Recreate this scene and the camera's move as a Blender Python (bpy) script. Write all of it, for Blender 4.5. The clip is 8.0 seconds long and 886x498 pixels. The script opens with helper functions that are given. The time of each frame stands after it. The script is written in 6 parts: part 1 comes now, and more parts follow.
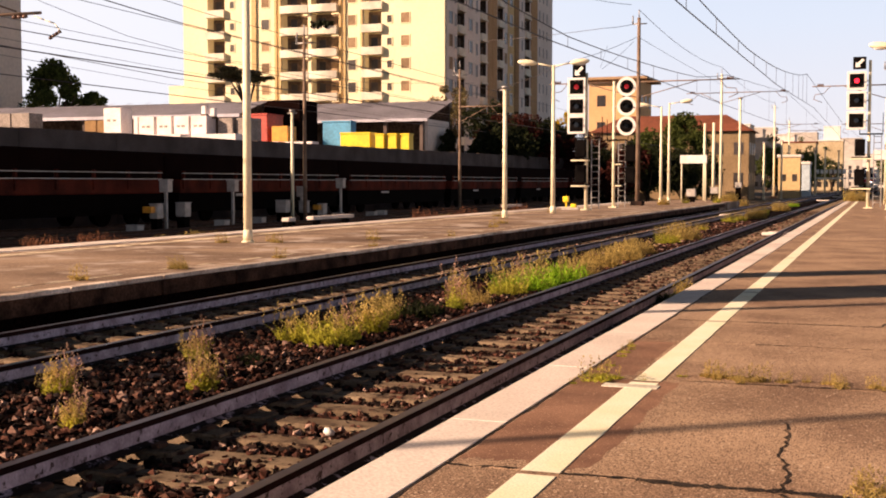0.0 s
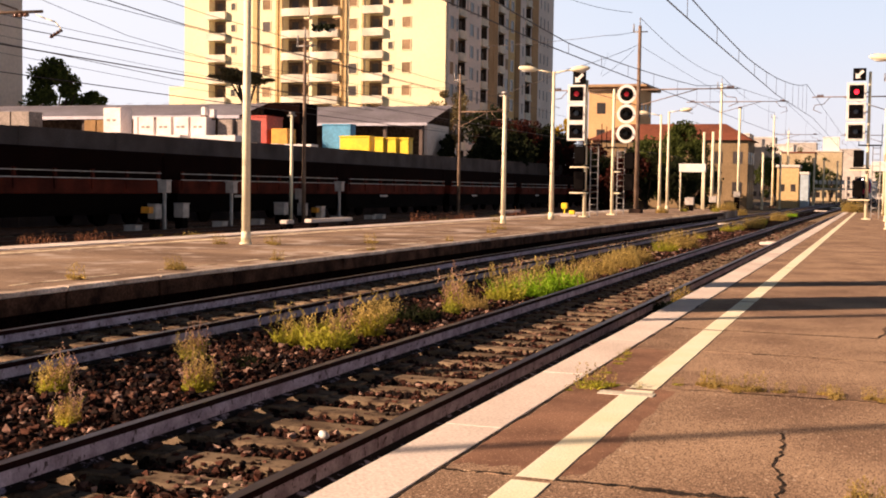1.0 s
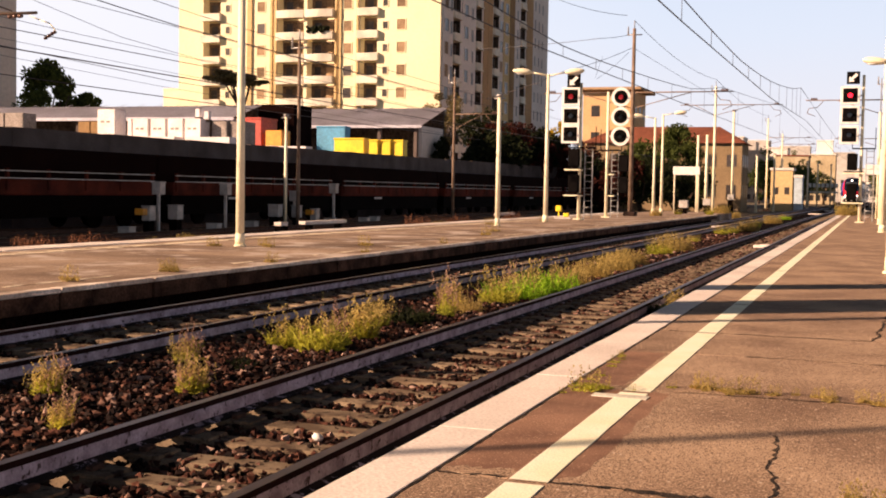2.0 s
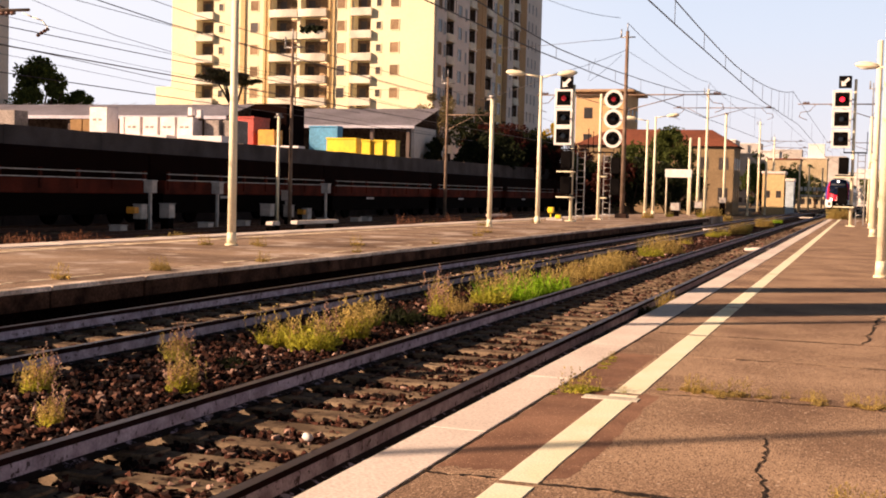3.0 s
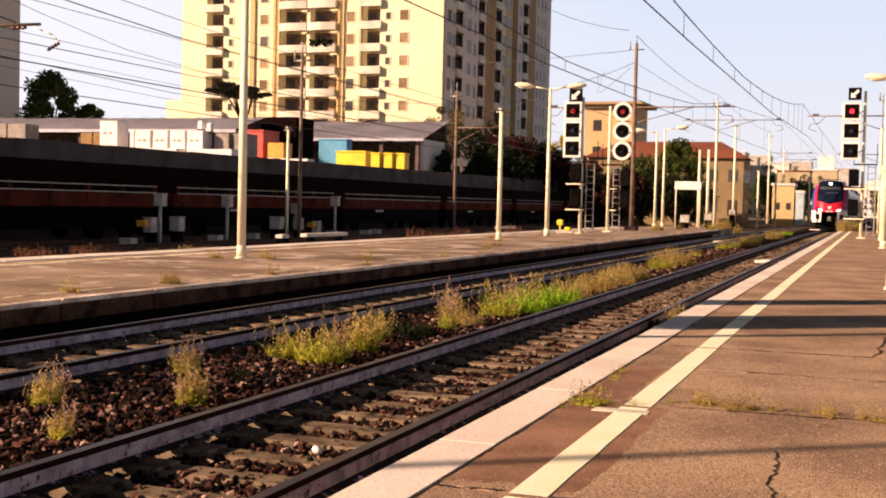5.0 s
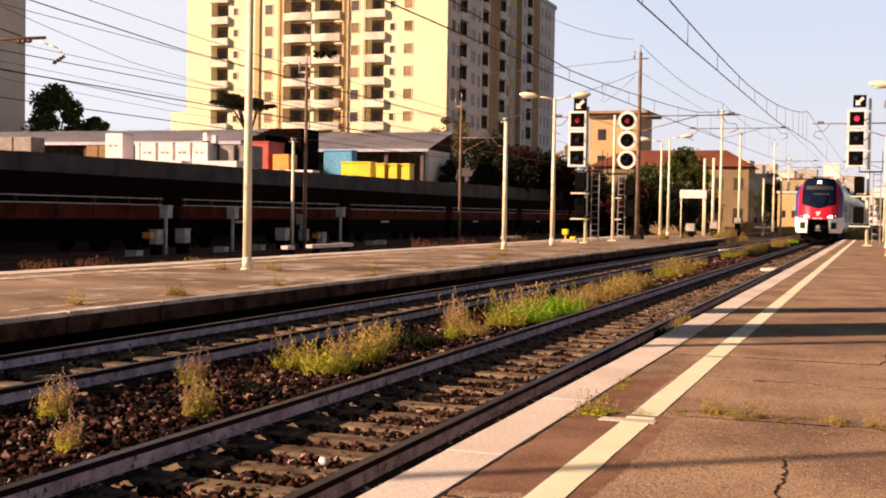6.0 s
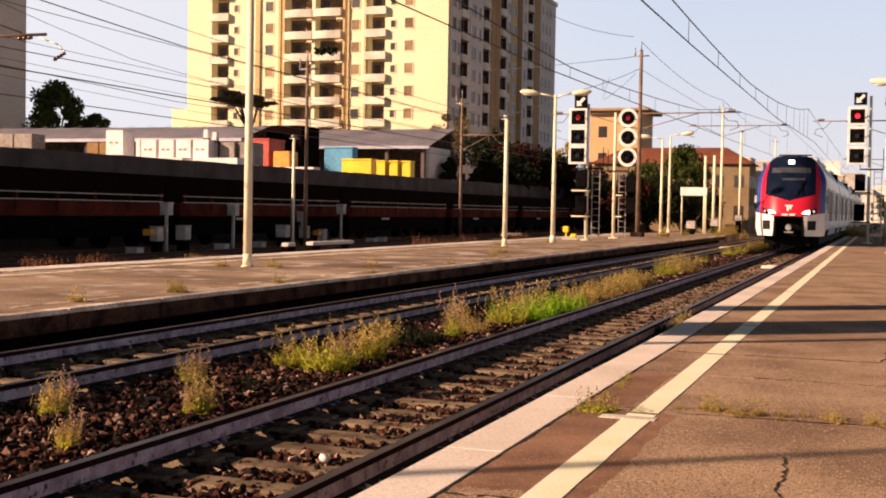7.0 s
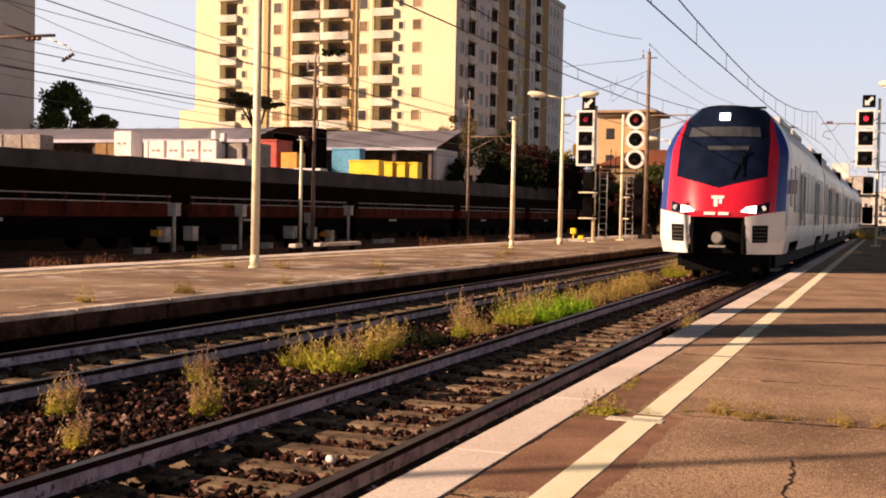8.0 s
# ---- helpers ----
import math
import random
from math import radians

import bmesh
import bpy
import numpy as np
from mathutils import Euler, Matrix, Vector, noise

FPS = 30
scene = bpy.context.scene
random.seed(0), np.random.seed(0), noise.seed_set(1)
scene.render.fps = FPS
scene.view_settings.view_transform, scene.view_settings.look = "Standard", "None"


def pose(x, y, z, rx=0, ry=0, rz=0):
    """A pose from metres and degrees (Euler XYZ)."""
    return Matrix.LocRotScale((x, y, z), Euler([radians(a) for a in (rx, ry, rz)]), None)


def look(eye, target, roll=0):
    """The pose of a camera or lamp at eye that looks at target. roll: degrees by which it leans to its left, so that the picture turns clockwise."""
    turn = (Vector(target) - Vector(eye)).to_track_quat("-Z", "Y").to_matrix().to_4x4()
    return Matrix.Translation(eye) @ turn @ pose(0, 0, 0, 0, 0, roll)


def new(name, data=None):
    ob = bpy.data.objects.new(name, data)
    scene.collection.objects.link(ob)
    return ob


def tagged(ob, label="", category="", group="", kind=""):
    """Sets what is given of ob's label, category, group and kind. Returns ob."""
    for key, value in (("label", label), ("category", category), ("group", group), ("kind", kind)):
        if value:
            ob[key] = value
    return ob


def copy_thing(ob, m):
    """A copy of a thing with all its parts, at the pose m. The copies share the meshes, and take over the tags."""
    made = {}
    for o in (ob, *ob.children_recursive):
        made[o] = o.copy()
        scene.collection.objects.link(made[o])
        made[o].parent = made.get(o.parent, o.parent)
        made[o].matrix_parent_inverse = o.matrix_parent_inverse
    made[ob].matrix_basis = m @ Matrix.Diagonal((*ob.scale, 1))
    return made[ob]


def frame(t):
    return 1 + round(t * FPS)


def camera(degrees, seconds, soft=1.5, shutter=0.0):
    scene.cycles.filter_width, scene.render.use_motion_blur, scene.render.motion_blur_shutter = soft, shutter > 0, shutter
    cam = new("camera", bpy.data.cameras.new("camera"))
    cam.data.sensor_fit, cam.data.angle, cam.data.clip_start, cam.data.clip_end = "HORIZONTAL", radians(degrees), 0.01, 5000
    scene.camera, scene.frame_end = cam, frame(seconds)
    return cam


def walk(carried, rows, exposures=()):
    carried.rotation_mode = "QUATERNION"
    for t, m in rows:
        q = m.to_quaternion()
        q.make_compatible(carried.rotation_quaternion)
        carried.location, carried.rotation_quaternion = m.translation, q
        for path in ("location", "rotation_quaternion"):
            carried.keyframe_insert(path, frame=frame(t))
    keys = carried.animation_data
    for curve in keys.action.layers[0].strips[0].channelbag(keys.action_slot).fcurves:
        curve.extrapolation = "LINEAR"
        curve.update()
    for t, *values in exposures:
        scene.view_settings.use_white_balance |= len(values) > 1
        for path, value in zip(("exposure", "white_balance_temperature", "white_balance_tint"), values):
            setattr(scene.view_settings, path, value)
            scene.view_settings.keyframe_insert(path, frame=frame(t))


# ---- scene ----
EYE = 1.53
cam = camera(41.0, 8.0, soft=1.9)
PATH = [
    (0.0, pose(0, 0, EYE, 86.81, -0.00, 20.18)),
    (0.5, pose(0, 0, EYE, 86.59, -0.62, 20.18)),
    (1.0, pose(0, 0, EYE, 87.04, -0.88, 20.12)),
    (1.5, pose(0, 0, EYE, 87.13, -0.84, 19.99)),
    (3.0, pose(0, 0, EYE, 87.20, -1.45, 19.47)),
    (3.5, pose(0, 0, EYE, 86.97, -1.57, 19.49)),
    (4.0, pose(0, 0, EYE, 87.18, -1.56, 19.69)),
    (4.5, pose(0, 0, EYE, 87.17, -1.56, 19.66)),
    (5.0, pose(0, 0, EYE, 87.80, -1.34, 19.92)),
    (6.5, pose(0, 0, EYE, 88.31, -0.92, 20.16)),
    (7.0, pose(0, 0, EYE, 88.15, -1.01, 20.20)),
    (7.5, pose(0, 0, EYE, 88.16, -1.31, 20.37)),
    (8.0, pose(0, 0, EYE, 88.22, -1.16, 20.55)),
]
walk(cam, PATH, exposures=((0.0, 1.10, 6500, 21), (5.0, 1.09, 6500, 21), (6.5, 0.96, 6500, 21), (8.0, 0.92, 6500, 21)))

# ---- daylight: low warm sun from behind, over the left shoulder ----
SUN_ELEV = 22.5
SUN_FROM = Vector((-0.80, -0.60, 0)).normalized()
world = bpy.data.worlds.new("sky")
scene.world = world
world.use_nodes = True
wn = world.node_tree.nodes
sky = wn.new("ShaderNodeTexSky")
sky.sky_type = "NISHITA"
sky.sun_disc = False
sky.sun_elevation = radians(SUN_ELEV)
sky.sun_rotation = math.atan2(SUN_FROM.x, SUN_FROM.y)
sky.dust_density, sky.air_density, sky.ozone_density = 2.0, 1.0, 2.0
world.node_tree.links.new(sky.outputs[0], wn["Background"].inputs[0])
wn["Background"].inputs[1].default_value = 0.0075
sun = new("sun", bpy.data.lights.new("sun", "SUN"))
sun.data.energy, sun.data.angle, sun.data.color = 5.0, radians(0.6), (1.0, 0.715, 0.46)
_k = math.tan(radians(SUN_ELEV))
sun.matrix_world = look((SUN_FROM.x * 50, SUN_FROM.y * 50, _k * 50), (0, 0, 0))


# ---- materials ----
def mat(name, col, rough=0.7, metal=0.0, col2=None, scale=3.0, fine=40.0, bump=0.2, amount=0.3, island=0.0, rand=0.0, local=False, dist=0.01, sheen=None):
    """Two scales of noise between col and col2, fine grain in value and relief; rand and island vary the value piece by piece."""
    m = bpy.data.materials.new(name)
    m.use_nodes = True
    nt = m.node_tree
    n, li = nt.nodes, nt.links
    b = n["Principled BSDF"]
    b.inputs["Roughness"].default_value, b.inputs["Metallic"].default_value = rough, metal
    b.inputs["Specular IOR Level"].default_value = sheen if sheen is not None else 0.15 if rough > 0.6 else 0.5
    if local:
        co = n.new("ShaderNodeTexCoord").outputs["Object"]
    else:
        co = n.new("ShaderNodeNewGeometry").outputs["Position"]
    big, small = n.new("ShaderNodeTexNoise"), n.new("ShaderNodeTexNoise")
    for t, s, d in ((big, scale, 4.0), (small, fine, 3.0)):
        li.new(co, t.inputs["Vector"])
        t.inputs["Scale"].default_value, t.inputs["Detail"].default_value = s, d
    ramp = n.new("ShaderNodeValToRGB")
    ramp.color_ramp.elements[0].position, ramp.color_ramp.elements[1].position = 0.35, 0.65
    c2 = col2 or tuple(c * 0.7 for c in col)
    ramp.color_ramp.elements[0].color, ramp.color_ramp.elements[1].color = (*c2, 1), (*col, 1)
    li.new(big.outputs["Fac"], ramp.inputs[0])
    hsv = n.new("ShaderNodeHueSaturation")
    li.new(ramp.outputs[0], hsv.inputs["Color"])
    val = n.new("ShaderNodeMapRange")
    val.inputs["From Min"].default_value, val.inputs["From Max"].default_value = 0.3, 0.7
    val.inputs["To Min"].default_value, val.inputs["To Max"].default_value = 1 - amount, 1 + amount
    li.new(small.outputs["Fac"], val.inputs["Value"])
    out = val.outputs[0]
    for on, node, sock in ((island, "ShaderNodeNewGeometry", "Random Per Island"), (rand, "ShaderNodeObjectInfo", "Random")):
        if on:
            r = n.new("ShaderNodeMapRange")
            r.inputs["To Min"].default_value, r.inputs["To Max"].default_value = 1 - on, 1 + on
            li.new(n.new(node).outputs[sock], r.inputs["Value"])
            mul = n.new("ShaderNodeMath")
            mul.operation = "MULTIPLY"
            li.new(out, mul.inputs[0]), li.new(r.outputs[0], mul.inputs[1])
            out = mul.outputs[0]
    li.new(out, hsv.inputs["Value"])
    li.new(hsv.outputs[0], b.inputs["Base Color"])
    if bump:
        bp = n.new("ShaderNodeBump")
        bp.inputs["Strength"].default_value, bp.inputs["Distance"].default_value = bump, dist
        li.new(small.outputs["Fac"], bp.inputs["Height"])
        li.new(bp.outputs[0], b.inputs["Normal"])
    return m


def speckle(m, scale, col, share=0.3, size=0.3):
    """Loose pale grains showing in a surface: some cells of a Voronoi pattern, near their centres."""
    n, li = m.node_tree.nodes, m.node_tree.links
    b = n["Principled BSDF"]
    base = b.inputs["Base Color"].links[0].from_socket
    vo, geo = n.new("ShaderNodeTexVoronoi"), n.new("ShaderNodeNewGeometry")
    vo.inputs["Scale"].default_value = scale
    li.new(geo.outputs["Position"], vo.inputs["Vector"])
    near, pick, both, mix, sep = n.new("ShaderNodeMath"), n.new("ShaderNodeMath"), n.new("ShaderNodeMath"), n.new("ShaderNodeMix"), n.new("ShaderNodeSeparateColor")
    near.operation, pick.operation, both.operation, mix.data_type = "LESS_THAN", "LESS_THAN", "MULTIPLY", "RGBA"
    near.inputs[1].default_value, pick.inputs[1].default_value = size, share
    li.new(vo.outputs["Distance"], near.inputs[0])
    li.new(vo.outputs["Color"], sep.inputs[0])
    li.new(sep.outputs[0], pick.inputs[0])
    li.new(near.outputs[0], both.inputs[0]), li.new(pick.outputs[0], both.inputs[1])
    li.new(both.outputs[0], mix.inputs["Factor"])
    li.new(base, mix.inputs[6])
    mix.inputs[7].default_value = (*col, 1)
    li.new(mix.outputs[2], b.inputs["Base Color"])
    return m


def glow(name, col, strength):
    m = bpy.data.materials.new(name)
    m.use_nodes = True
    b = m.node_tree.nodes["Principled BSDF"]
    b.inputs["Base Color"].default_value = (*col, 1)
    b.inputs["Emission Color"].default_value = (*col, 1)
    b.inputs["Emission Strength"].default_value = strength
    return m


def leaf(name, col, col2, vary=0.45):
    m = mat(name, col, 0.65, col2=col2, scale=1.5, fine=9, bump=0, amount=0.35, island=vary)
    b = m.node_tree.nodes["Principled BSDF"]
    tr, mx = m.node_tree.nodes.new("ShaderNodeBsdfTranslucent"), m.node_tree.nodes.new("ShaderNodeMixShader")
    li = m.node_tree.links
    li.new(b.inputs["Base Color"].links[0].from_socket, tr.inputs["Color"])
    mx.inputs[0].default_value = 0.55
    li.new(b.outputs[0], mx.inputs[1]), li.new(tr.outputs[0], mx.inputs[2])
    li.new(mx.outputs[0], m.node_tree.nodes["Material Output"].inputs[0])
    return m


M_GROUND = mat("dry_earth", (0.17, 0.13, 0.09), 0.95, col2=(0.09, 0.075, 0.05), scale=0.2, fine=12, bump=0.6, dist=0.03)
# near-black: shade in the gaps between stones is put into the bed
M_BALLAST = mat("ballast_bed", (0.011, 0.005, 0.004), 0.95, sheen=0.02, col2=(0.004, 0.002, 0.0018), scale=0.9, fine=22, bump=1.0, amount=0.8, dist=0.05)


def stone_material():
    """Crushed stones: mostly dark and rust-brown, a few pale pinkish or tan ones."""
    m = mat("ballast_stone", (1.0, 1.0, 1.0), 0.85, col2=(0.6, 0.58, 0.58), scale=3.0, fine=60, bump=0.3, amount=0.3)
    n, li = m.node_tree.nodes, m.node_tree.links
    b = n["Principled BSDF"]
    ramp, mul = n.new("ShaderNodeValToRGB"), n.new("ShaderNodeMix")
    el = ramp.color_ramp.elements
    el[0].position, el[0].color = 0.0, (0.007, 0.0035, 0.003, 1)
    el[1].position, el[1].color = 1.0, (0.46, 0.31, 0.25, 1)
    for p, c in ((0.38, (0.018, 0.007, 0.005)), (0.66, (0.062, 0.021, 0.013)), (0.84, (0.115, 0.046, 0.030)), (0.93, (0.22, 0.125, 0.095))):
        e = el.new(p)
        e.color = (*c, 1)
    li.new(n.new("ShaderNodeNewGeometry").outputs["Random Per Island"], ramp.inputs[0])
    mul.data_type, mul.blend_type = "RGBA", "MULTIPLY"
    mul.inputs["Factor"].default_value = 1.0
    li.new(ramp.outputs[0], mul.inputs[6])
    li.new(b.inputs["Base Color"].links[0].from_socket, mul.inputs[7])
    li.new(mul.outputs[2], b.inputs["Base Color"])
    return m


def flake(m, scale, col, cover, soft=0.03):
    """Paint lost in ragged flakes, where a noise rises over its limit, showing col beneath."""
    n, li = m.node_tree.nodes, m.node_tree.links
    b = n["Principled BSDF"]
    base = b.inputs["Base Color"].links[0].from_socket
    no, geo, lim, mix = n.new("ShaderNodeTexNoise"), n.new("ShaderNodeNewGeometry"), n.new("ShaderNodeMapRange"), n.new("ShaderNodeMix")
    no.inputs["Scale"].default_value, no.inputs["Detail"].default_value, no.inputs["Roughness"].default_value = scale, 5.0, 0.7
    li.new(geo.outputs["Position"], no.inputs["Vector"])
    lim.inputs["From Min"].default_value, lim.inputs["From Max"].default_value = cover - soft, cover + soft
    li.new(no.outputs["Fac"], lim.inputs["Value"])
    mix.data_type = "RGBA"
    li.new(lim.outputs[0], mix.inputs["Factor"])
    li.new(base, mix.inputs[6])
    mix.inputs[7].default_value = (*col, 1)
    li.new(mix.outputs[2], b.inputs["Base Color"])
    return m


M_STONE = stone_material()
M_SLEEPER = mat("weathered_concrete", (0.24, 0.178, 0.118), 0.9, col2=(0.125, 0.086, 0.056), scale=4, fine=60, bump=0.25, amount=0.22, rand=0.2)
flake(M_SLEEPER, 6, (0.022, 0.011, 0.008), 0.57, 0.05)
M_RAILTOP = mat("worn_steel", (0.034, 0.020, 0.022), 0.38, 0.0, sheen=0.2, col2=(0.020, 0.010, 0.009), scale=4, fine=30, bump=0.05, amount=0.25)
M_RAILRUST = mat("rusty_steel", (0.10, 0.055, 0.04), 0.85, 0.2, scale=5, fine=60, bump=0.3)
M_RAILHEAD = mat("dark_greasy_steel", (0.020, 0.007, 0.006), 0.8, 0.0, sheen=0.04, scale=4, fine=30, bump=0.1)
# white rail paint tinted lilac: cool shade on the rail sides, in the colour
M_RAILWEB = mat("flaking_shade_tinted_rail_paint", (0.50, 0.435, 0.52), 0.8, col2=(0.27, 0.22, 0.265), scale=6, fine=45, bump=0.3, amount=0.2)
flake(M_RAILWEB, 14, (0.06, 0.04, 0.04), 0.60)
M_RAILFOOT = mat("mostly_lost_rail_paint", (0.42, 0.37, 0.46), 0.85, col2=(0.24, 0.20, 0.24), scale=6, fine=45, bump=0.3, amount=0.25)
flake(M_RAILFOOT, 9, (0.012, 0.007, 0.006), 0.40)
M_ASPHALT = mat("old_asphalt", (0.40, 0.272, 0.18), 0.92, col2=(0.215, 0.135, 0.09), scale=1.1, fine=170, bump=0.3, amount=0.95, dist=0.004)
speckle(M_ASPHALT, 55, (0.60, 0.44, 0.31), 0.22, 0.33)
speckle(M_ASPHALT, 70, (0.10, 0.06, 0.045), 0.24, 0.4)
speckle(M_ASPHALT, 26, (0.66, 0.52, 0.40), 0.05, 0.24)
M_ASPHALT_L = mat("pale_worn_asphalt", (0.37, 0.265, 0.19), 0.92, col2=(0.16, 0.105, 0.074), scale=0.4, fine=40, bump=0.4, amount=0.4)
flake(M_ASPHALT_L, 0.7, (0.50, 0.41, 0.35), 0.575, 0.05)
M_PATCH = mat("reddish_asphalt_patch", (0.31, 0.172, 0.112), 0.9, col2=(0.17, 0.090, 0.060), scale=2.0, fine=120, bump=0.4, amount=0.4, dist=0.005)
speckle(M_PATCH, 62, (0.5, 0.33, 0.22), 0.2, 0.3)
M_KERBFAR = mat("dirty_edge_stone", (0.74, 0.63, 0.54), 0.9, col2=(0.38, 0.29, 0.23), scale=2.2, fine=30, bump=0.3, amount=0.3, rand=0.2)
M_KERB = mat("pale_edge_stone", (0.80, 0.71, 0.645), 0.85, col2=(0.66, 0.57, 0.51), scale=1.3, fine=60, bump=0.2, amount=0.18, rand=0.08)
M_YELLOW = mat("worn_yellow_paint", (0.93, 0.90, 0.71), 0.75, col2=(0.88, 0.82, 0.58), scale=3, fine=90, bump=0.2, amount=0.15)
M_WHITEPAINT = mat("worn_white_paint", (0.7, 0.66, 0.55), 0.8, scale=6, fine=80, bump=0.2, amount=0.25)
M_WORN = mat("almost_worn_off_paint", (0.88, 0.76, 0.56), 0.9, col2=(0.62, 0.50, 0.36), scale=5, fine=50, bump=0.1, amount=0.3)
flake(M_WORN, 2.6, (0.30, 0.21, 0.145), 0.52, 0.06)
M_CRACK = mat("dirt_filled_crack", (0.050, 0.036, 0.027), 0.95, col2=(0.018, 0.013, 0.010), scale=9, fine=110, bump=0.6, amount=0.7)
speckle(M_CRACK, 75, (0.26, 0.17, 0.11), 0.22, 0.33)
# platform faces: dark brown with random darker mottling
M_CONC = mat("dark_mottled_concrete", (0.044, 0.024, 0.018), 0.9, col2=(0.010, 0.006, 0.005), scale=1.2, fine=30, bump=0.35, rand=0.2)
M_FACE = mat("dark_mottled_edge_slab", (0.085, 0.044, 0.028), 0.9, sheen=0.05, col2=(0.020, 0.010, 0.007), scale=2.5, fine=30, bump=0.35, amount=0.4, rand=0.25)
M_WALL = mat("grey_concrete_wall", (0.135, 0.103, 0.092), 0.9, col2=(0.078, 0.057, 0.050), scale=0.6, fine=25, bump=0.3, amount=0.3)
M_POLE = mat("cream_painted_steel", (0.86, 0.78, 0.56), 0.55, 0.0, col2=(0.78, 0.69, 0.48), scale=2, fine=40, bump=0.06, amount=0.15)
M_GREYSTEEL = mat("galvanised_steel", (0.38, 0.37, 0.36), 0.5, 0.5, col2=(0.25, 0.23, 0.22), scale=3, fine=30, bump=0.08, amount=0.25)
M_RUSTMAST = mat("weathered_brown_mast", (0.24, 0.17, 0.125), 0.75, 0.1, col2=(0.15, 0.1, 0.07), scale=2, fine=30, bump=0.15)
M_WHITE = mat("white_enamel", (0.8, 0.79, 0.75), 0.5, col2=(0.66, 0.64, 0.6), scale=3, fine=30, bump=0.03, amount=0.08)
M_BLACK = mat("matt_black_enamel", (0.006, 0.005, 0.005), 0.85, sheen=0.03, fine=30, bump=0.05)
M_GREYBOX = mat("grey_plastic_cabinet", (0.50, 0.46, 0.43), 0.7, col2=(0.36, 0.33, 0.30), scale=4, fine=30, bump=0.05, amount=0.2)
M_ORANGE = mat("orange_enamel", (0.75, 0.33, 0.03), 0.5, scale=4, fine=30, bump=0.03, amount=0.15)
M_WIRE = mat("dark_copper_wire", (0.10, 0.085, 0.085), 0.6, 0.4, bump=0)
M_INSUL = mat("brown_glazed_insulator", (0.12, 0.06, 0.04), 0.3, bump=0)
M_REDGLOW = glow("red_lamp", (1.0, 0.02, 0.035), 1.6)
M_DIMRED = glow("dim_red_lamp", (0.35, 0.012, 0.016), 0.35)
M_HEAD = glow("warm_headlamp", (1.0, 0.88, 0.72), 3.0)
M_LENS = mat("dark_lens", (0.02, 0.02, 0.022), 0.15, bump=0)
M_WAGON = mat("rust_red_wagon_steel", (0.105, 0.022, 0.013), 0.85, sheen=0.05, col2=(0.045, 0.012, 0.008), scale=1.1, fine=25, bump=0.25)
# near-black, so the shade on and under the wagons is in the colour
M_DARKIRON = mat("near_black_iron", (0.004, 0.0024, 0.002), 0.85, sheen=0.02, scale=2, fine=25, bump=0.2)
M_LOAD = mat("near_black_mass", (0.009, 0.0036, 0.003), 0.9, sheen=0.02, scale=1, fine=20, bump=0.3)
M_CREAM = mat("cream_plaster", (0.85, 0.77, 0.53), 0.9, col2=(0.80, 0.71, 0.48), scale=0.12, fine=3, bump=0.1, amount=0.06)
M_TAN = mat("ochre_brown_render", (0.34, 0.21, 0.10), 0.9, scale=0.2, fine=3, bump=0.1, amount=0.12)
M_SIDE = mat("pale_grey_render", (0.74, 0.665, 0.61), 0.9, col2=(0.64, 0.57, 0.52), scale=0.15, fine=3, bump=0.1, amount=0.08)
M_BALC = mat("white_balcony_render", (0.80, 0.74, 0.62), 0.85, scale=0.4, fine=5, bump=0.05, amount=0.08)
# recess and shed interiors: their shade is put into a dark base colour
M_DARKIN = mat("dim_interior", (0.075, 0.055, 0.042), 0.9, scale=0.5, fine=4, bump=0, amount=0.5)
M_GLASS = mat("window_glass", (0.045, 0.036, 0.034), 0.38, scale=0.4, fine=2, bump=0, rand=0.6)
M_SHUTTER = mat("brown_roller_shutter", (0.33, 0.22, 0.13), 0.7, scale=1, fine=12, bump=0.1, rand=0.45)
M_OCHRE = mat("pale_ochre_render", (0.64, 0.47, 0.24), 0.9, col2=(0.54, 0.39, 0.20), scale=0.2, fine=3, bump=0.1, amount=0.12)
M_RUSSET = mat("russet_brown_render", (0.46, 0.29, 0.15), 0.9, col2=(0.36, 0.22, 0.11), scale=0.2, fine=3, bump=0.1, amount=0.15)
# front balcony recesses: brown wall with some of their shade in the colour
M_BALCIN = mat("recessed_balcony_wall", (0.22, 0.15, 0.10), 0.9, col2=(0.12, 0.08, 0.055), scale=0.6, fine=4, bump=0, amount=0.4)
M_ROOFGREY = mat("grey_sheet_roof", (0.46, 0.45, 0.53), 0.6, 0.1, col2=(0.34, 0.33, 0.39), scale=0.4, fine=6, bump=0.1, amount=0.15)
M_ROOFRED = mat("terracotta_roof_tiles", (0.21, 0.070, 0.042), 0.9, col2=(0.14, 0.050, 0.032), scale=0.6, fine=8, bump=0.4)
M_TANWALL = mat("sunlit_tan_render", (0.50, 0.41, 0.27), 0.9, col2=(0.36, 0.28, 0.17), scale=0.25, fine=3, bump=0.1, amount=0.2)
M_BRICKO = mat("orange_brick_facade", (0.62, 0.41, 0.22), 0.9, col2=(0.54, 0.34, 0.17), scale=0.3, fine=6, bump=0.15, amount=0.15)
# beige darkened to hold the shadow lying over the red-roofed house
M_BEIGE = mat("shade_dimmed_beige_render", (0.27, 0.19, 0.108), 0.9, scale=0.3, fine=5, bump=0.1, amount=0.15)
# no haze in the air: its paleness is put into these far walls
M_HAZE = mat("haze_paled_facade", (0.60, 0.56, 0.52), 0.95, col2=(0.5, 0.46, 0.42), scale=0.08, fine=0.6, bump=0, amount=0.15, rand=0.25)
